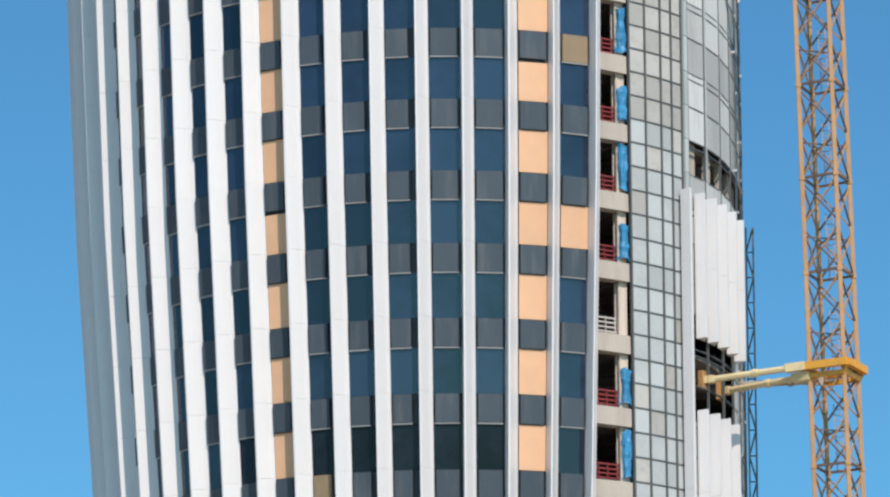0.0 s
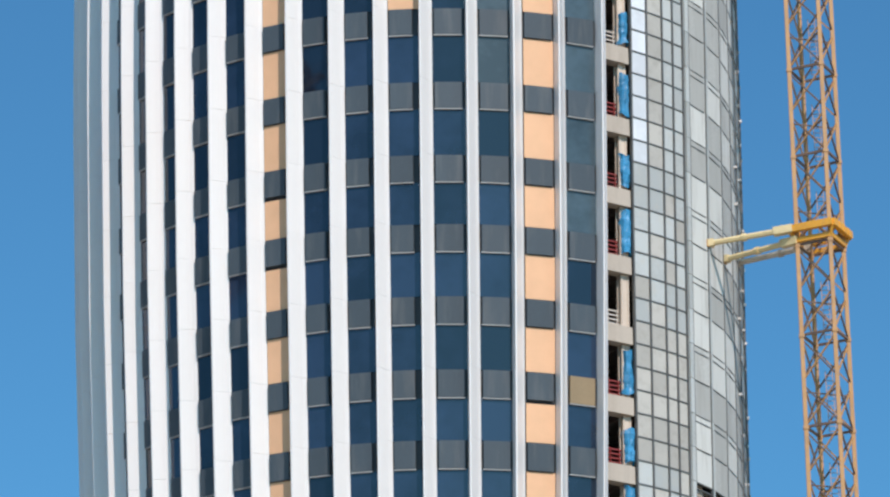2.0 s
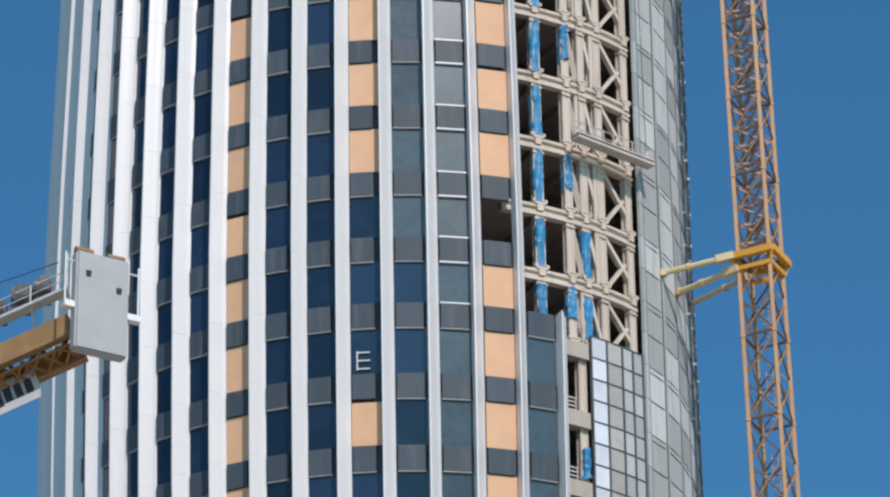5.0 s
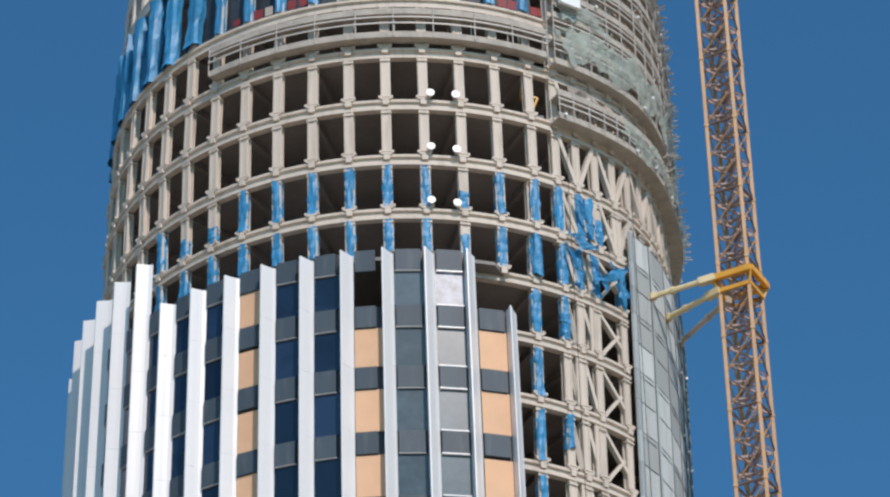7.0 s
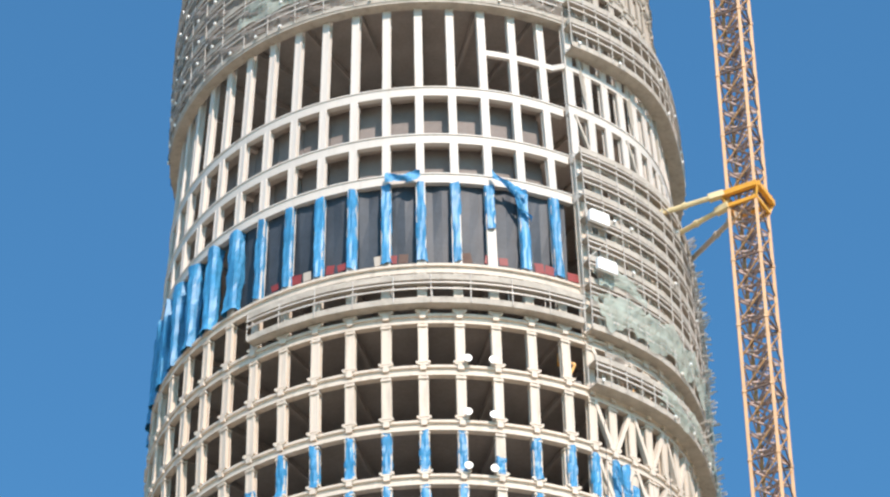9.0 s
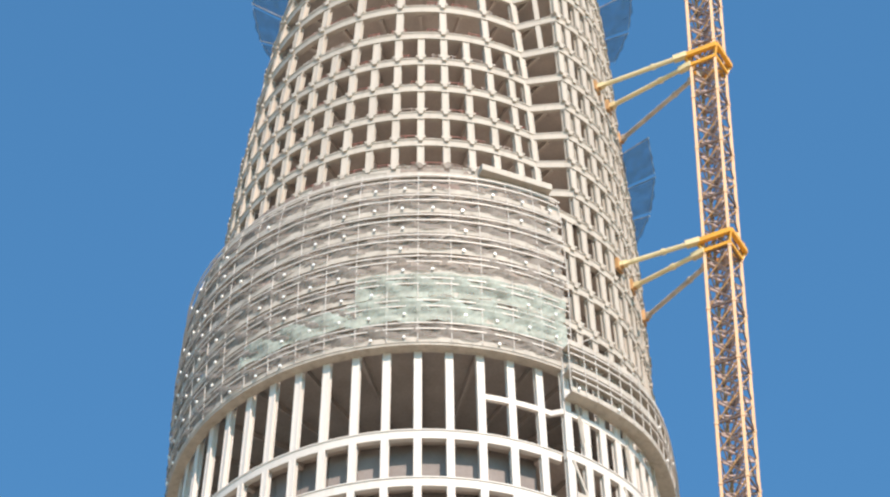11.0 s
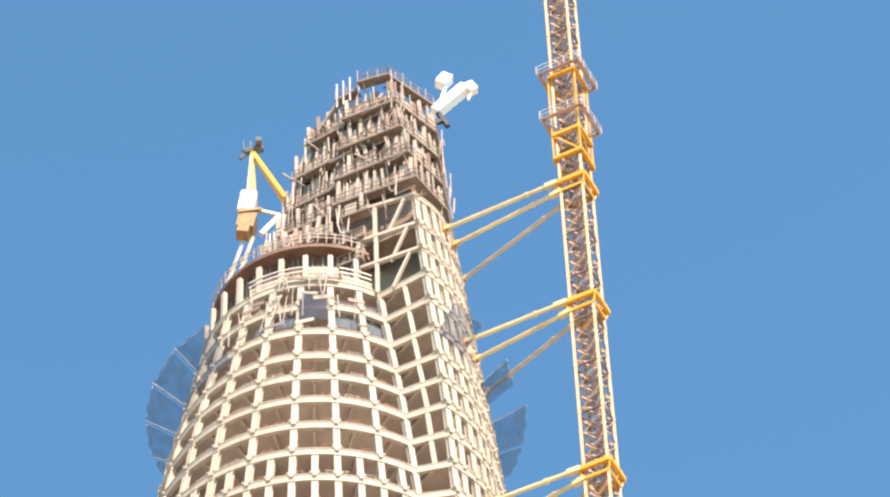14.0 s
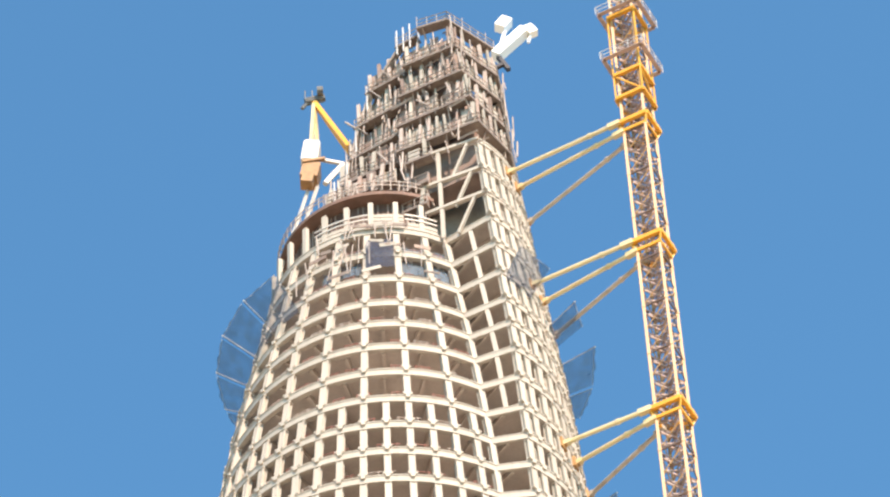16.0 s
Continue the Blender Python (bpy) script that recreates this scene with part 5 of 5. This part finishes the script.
# leaning side shutters close the stepped edge
for (z0, _), (z1, _) in zip(lv[:-1], lv[1:]):
    ends_ = [form_left(z0), form_left(z1)]
    for k in range(4):
        dv = Vector((0.4 + 0.55 * k, 0.25 + 0.85 * k, 0.1))
        w_ = Vector((0.12, 0.36, 0))
        t_ = Vector((0.22, 0, 0))
        p, q = ends_[0] + dv, ends_[1] + dv
        g = Geo()
        g.quad_box([tuple(c) for c in (p - w_, p - w_ + t_, p + w_ + t_, p + w_, q - w_, q - w_ + t_, q + w_ + t_, q + w_)])
        part("side_shutter", g.data("side_shutter"), (FORM, CONCRETE, FORM, CORE_TUBE)[(k + int(z0)) % 4], core)
# shuttered core behind the platforms, in shifted lifts
for i in range(10):
    z = 252.5 + 3.3 * i
    lf, cn = form_left(z + 3 if z < 274 else z + 0.8), form_corner(z)
    if z < 262:
        cn = lf.lerp(cn, 0.5)
    run = Vector((cn.x - lf.x, cn.y - lf.y, 0))
    w = run.length - 1.2
    m = Matrix.Translation(((lf.x + cn.x) / 2 + 0.9, (lf.y + cn.y) / 2 + 3.2, z + 1.6)) @ pose(0, 0, 0, 0, 0, math.degrees(math.atan2(run.y, run.x)))
    h = min(3.2, 283.6 - z)
    piece("core_lift", "core_lift", FORM, core, m @ pose(0, 0, h / 2 - 1.6), w, 2.6, h)
    if z < 266:
        piece("core_lift", "core_lift", CONCRETE, core, Matrix.Translation((form_corner(z).x - 3.0, form_corner(z).y + 9.0, z + 1.6)), 10.0, 2.0, 3.25)

# tall masts on the platforms
for z, s_ in ((255, 0), (259, 0), (264, 0), (268, 0), (273, 0), (278, 0.0), (283.6, 0.0), (283.6, 0.12), (283.6, 0.24)):
    c = form_left(z).lerp(form_corner(z), 0.06 + s_)
    x, y = c.x, c.y
    for dx, h, r in ((0, 2.7, 0.08), (1.5, 1.8, 0.07)):
        g = Geo()
        g.tube((x + dx, y, z - 1), (x + dx, y, z + h), r, 6)
        part("pole", g.data("pole"), LADDER, core)

# ---------------------------------------------------------------- luffing crane and white jib near the top
luff = thing("luffing_crane", "yellow and white crane machinery with triangular frame on the tower", "crane")
P0 = Vector((-6.4, 228, 286.0))
g = Geo()
for q in (Vector((-6.75, 227.6, 278.5)), Vector((-6.1, 229.2, 278.5))):
    g.bar(P0, q, 0.34)
part("a_frame_mast", g.data("a_frame_mast"), CREAMARM, luff, "pale yellow upright legs")
g = Geo()
Q0, Q1 = Vector((-3.1, 227.4, 278.2)), Vector((-2.7, 229.2, 278.6))
for q in (Q0, Q1):
    g.bar(P0, q, 0.42)
for k in range(7):
    g.bar(P0.lerp(Q0, k / 7), P0.lerp(Q1, (k + 1) / 7), 0.2)
    g.bar(P0.lerp(Q1, k / 7), P0.lerp(Q0, (k + 1) / 7), 0.2)
part("back_stay", g.data("back_stay"), ORANGE, luff, "orange laced stay")
bm = bmesh.new()
bmesh.ops.create_cube(bm, size=1, matrix=Matrix.Translation((-6.8, 228, 277.4)) @ pose(0, 0, 0, 0, 7, 0) @ Matrix.Diagonal((1.6, 2.2, 3.1, 1)))
bmesh.ops.bevel(bm, geom=bm.edges[:], offset=0.15, segments=2, affect="EDGES")
me = bpy.data.meshes.new("ballast")
bm.to_mesh(me)
bm.free()
part("ballast", me, WHITE_STEEL, luff, "white ballast box")
g = Geo()
g.box(Matrix.Translation((-6.85, 228, 274.6)) @ pose(0, 0, 0, 0, 10, 0), 1.7, 2.0, 2.0)
g.box(Matrix.Translation((-7.1, 227.2, 273.0)) @ pose(0, 0, 0, 0, 10, 0), 1.1, 1.2, 1.4)
g.bar((-7.6, 227, 275.6), (-5.4, 227, 276.0), 0.3, 0.3)
part("machine_deck", g.data("machine_deck"), RUSTORANGE, luff, "rusty orange machine deck")
g = Geo()
g.bar((-5.45, 227.6, 272.9), (-3.7, 228.2, 276.4), 0.45)
g.bar((-6.0, 227.6, 276.6), (-3.6, 228.2, 276.5), 0.3)
part("boom_foot", g.data("boom_foot"), TUBE, luff)
for p, q in (((-7.0, 228, 273), (-9.7, 224.9, 257)), ((-6.2, 228, 273), (-8.8, 224.4, 257))):
    g = Geo()
    g.bar(Vector(p), Vector(q), 0.25)
    part("strut", g.data("strut"), TUBE, luff)
g = Geo()
g.tube((-7.3, 228, 286.0), (-5.4, 228, 286.6), 0.42, 8)
g.tube((-7.6, 228, 285.0), (-6.9, 228, 286.2), 0.2, 6)
g.tube((-6.1, 227.4, 286.9), (-5.5, 227.4, 286.9), 0.5, 10)
for d in (-0.9, -0.2, 0.5):
    g.tube((-6.4 + d, 228, 286), (-6.4 + d, 228, 287.8), 0.06, 5)
part("sheave_head", g.data("sheave_head"), MACHINE, luff)
wj = thing("white_crane_head", "white crane jib head standing out behind the tower top", "crane")
g = Geo()
g.bar((12.0, 233, 298.6), (15.2, 233, 302.7), 1.25, 1.0)
g.box(Matrix.Translation((13.1, 233, 303.9)) @ pose(0, 0, 0, 0, 32, 0), 1.2, 1.1, 1.6)
g.bar((12.7, 233, 300.6), (13.2, 233, 302.8), 0.3, 0.3)
g.box(Matrix.Translation((15.8, 233, 302.7)) @ pose(0, 0, 0, 0, -30, 0), 1.0, 0.9, 1.3)
g.bar((15.9, 233, 302.4), (15.5, 233, 300.8), 0.25, 0.25)
part("jib_head", g.data("jib_head"), LAMP, wj)
g = Geo()
g.bar((12.2, 233, 298.8), (13.3, 233, 296.4), 0.5, 0.4)
g.bar((12.9, 233, 297.4), (11.6, 233, 296.6), 0.4, 0.4)
g.bar((11.6, 233, 297), (6.0, 226.5, 251), 0.9)
part("support", g.data("support"), INK, wj)

# ---------------------------------------------------------------- small things
rack = thing("white_rack", "small white metal rack fixed before a window", "rack")
for dz in (0.6, 1.15, 1.7):
    g = Geo()
    g.bar(frame_at(-5.6, R_GLASS(103) + 0.12, 100.45 + dz) @ Vector((0.3, 0, 0)), frame_at(-5.6, R_GLASS(103) + 0.12, 100.45 + dz) @ Vector((-0.5, 0, 0)), 0.07)
    part("bar", g.data("bar"), WHITE, rack)
g = Geo()
g.bar(frame_at(-5.6, R_GLASS(103) + 0.12, 100.95) @ Vector((0.3, 0, 0)), frame_at(-5.6, R_GLASS(103) + 0.12, 102.25) @ Vector((0.3, 0, 0)), 0.07)
part("upright", g.data("upright"), WHITE, rack)

# climbing rails and brackets standing off the side of the wing
for a in (73.0, 79.5, 87.0):
    g = Geo()
    zz = [42.0 + 4.4 * i for i in range(25)]
    for i, z0 in enumerate(zz):
        g.v += [tuple(polar(a + da, R_WING(z0) + 0.5 + dr, z0)) for da, dr in ((-0.12, 0), (0.12, 0), (0.12, 0.09), (-0.12, 0.09))]
        if i:
            g.f += [(4 * i - 4 + q, 4 * i - 4 + (q + 1) % 4, 4 * i + (q + 1) % 4, 4 * i + q) for q in range(4)]
    rail_ = part("stand_off_rail", g.data("stand_off_rail"), MULLION, tower, "dark stand-off rail")
    for k in range(40):
        z = 43.0 + 2.6 * k
        if (k * 7 + int(a)) % 5 == 0:
            continue
        piece("clip", "clip", LADDER, rail_, frame_at(a + 0.8 * math.sin(k * 2.3), R_WING(z) + 0.4, z), 0.16, 0.5, 0.16)

# loose tubes, ties and props all over the formwork
rng = random.Random(5)
g = Geo()
for k in range(230):
    z = rng.uniform(253.5, 282)
    t_ = rng.random()
    cn = form_corner(z) + Vector((0, -0.1, 0))
    lf = form_left(z) + Vector((0.2, -0.1, 0))
    c = lf.lerp(cn, t_) if rng.random() < 0.7 or z < 266 else cn.lerp(polar(70, R_WING(z) + 0.6, z), t_)
    if z < 264 and t_ > 0.62:
        continue
    kind_ = rng.random() * (0.5 if c.x > cn.x - 1.0 else 1.0)
    if kind_ < 0.5:
        d = Vector((rng.uniform(-0.2, 0.2), rng.uniform(-0.1, 0.3), rng.uniform(1.2, 3.2)))
    elif kind_ < 0.75:
        d = (cn - lf).normalized() * rng.uniform(1.0, 2.6)
    else:
        d = Vector((rng.uniform(-1.4, 1.4), rng.uniform(0, 0.6), rng.uniform(0.8, 2.6)))
    g.tube(c, c + d, rng.choice((0.05, 0.07, 0.1)), 5)
tagged(part("loose_tube", g.data("loose_tube"), CORE_TUBE, core), kind="stuff")
# orange lifts parked on the open storeys of the wing
for a, z, tilt in ((28.9, 152.6, 1.0), (43.0, 152.6, 2.2)):
    lift = thing("boom_lift", "small orange boom lift standing on an open floor", "lift", "boom lifts")
    lift.location = polar(a, 20.3, z)
    g = Geo()
    g.box(pose(0, 0, 0.35), 1.3, 0.9, 0.5)
    for dx in (-0.45, 0.45):
        g.tube((dx, -0.5, 0.25), (dx, 0.5, 0.25), 0.25, 10)
    part("chassis", g.data("chassis"), MACHINE, lift)
    g = Geo()
    g.bar((-0.4, 0, 0.6), (0.3 * tilt, 0, 2.4), 0.16)
    g.bar((0.3 * tilt, 0, 2.4), (-0.5, -0.1, 2.7), 0.14)
    part("boom", g.data("boom"), ORANGE, lift, "orange folding boom")
    g = Geo()
    g.box(pose(-0.6, -0.1, 2.4), 0.7, 0.5, 0.08)
    for dx in (-0.92, -0.28):
        for dy in (-0.33, 0.13):
            g.bar((dx, dy, 2.4), (dx, dy, 3.1), 0.05)
    g.bar((-0.92, -0.33, 3.1), (-0.28, -0.33, 3.1), 0.05)
    g.bar((-0.92, 0.13, 3.1), (-0.28, 0.13, 3.1), 0.05)
    part("basket", g.data("basket"), ORANGE, lift)
# pale posts in the row of openings on the wing
for i in range(5):
    a = (GCOL[i] + GCOL[i + 1]) / 2
    m, n = lean_frame(a, R_WING(66.5) - 0.1, 66.5, R_WING(68.7) - 0.1, 68.7)
    piece("opening_post", "opening_post", PALE, clad, m, 0.6, 0.3, n)
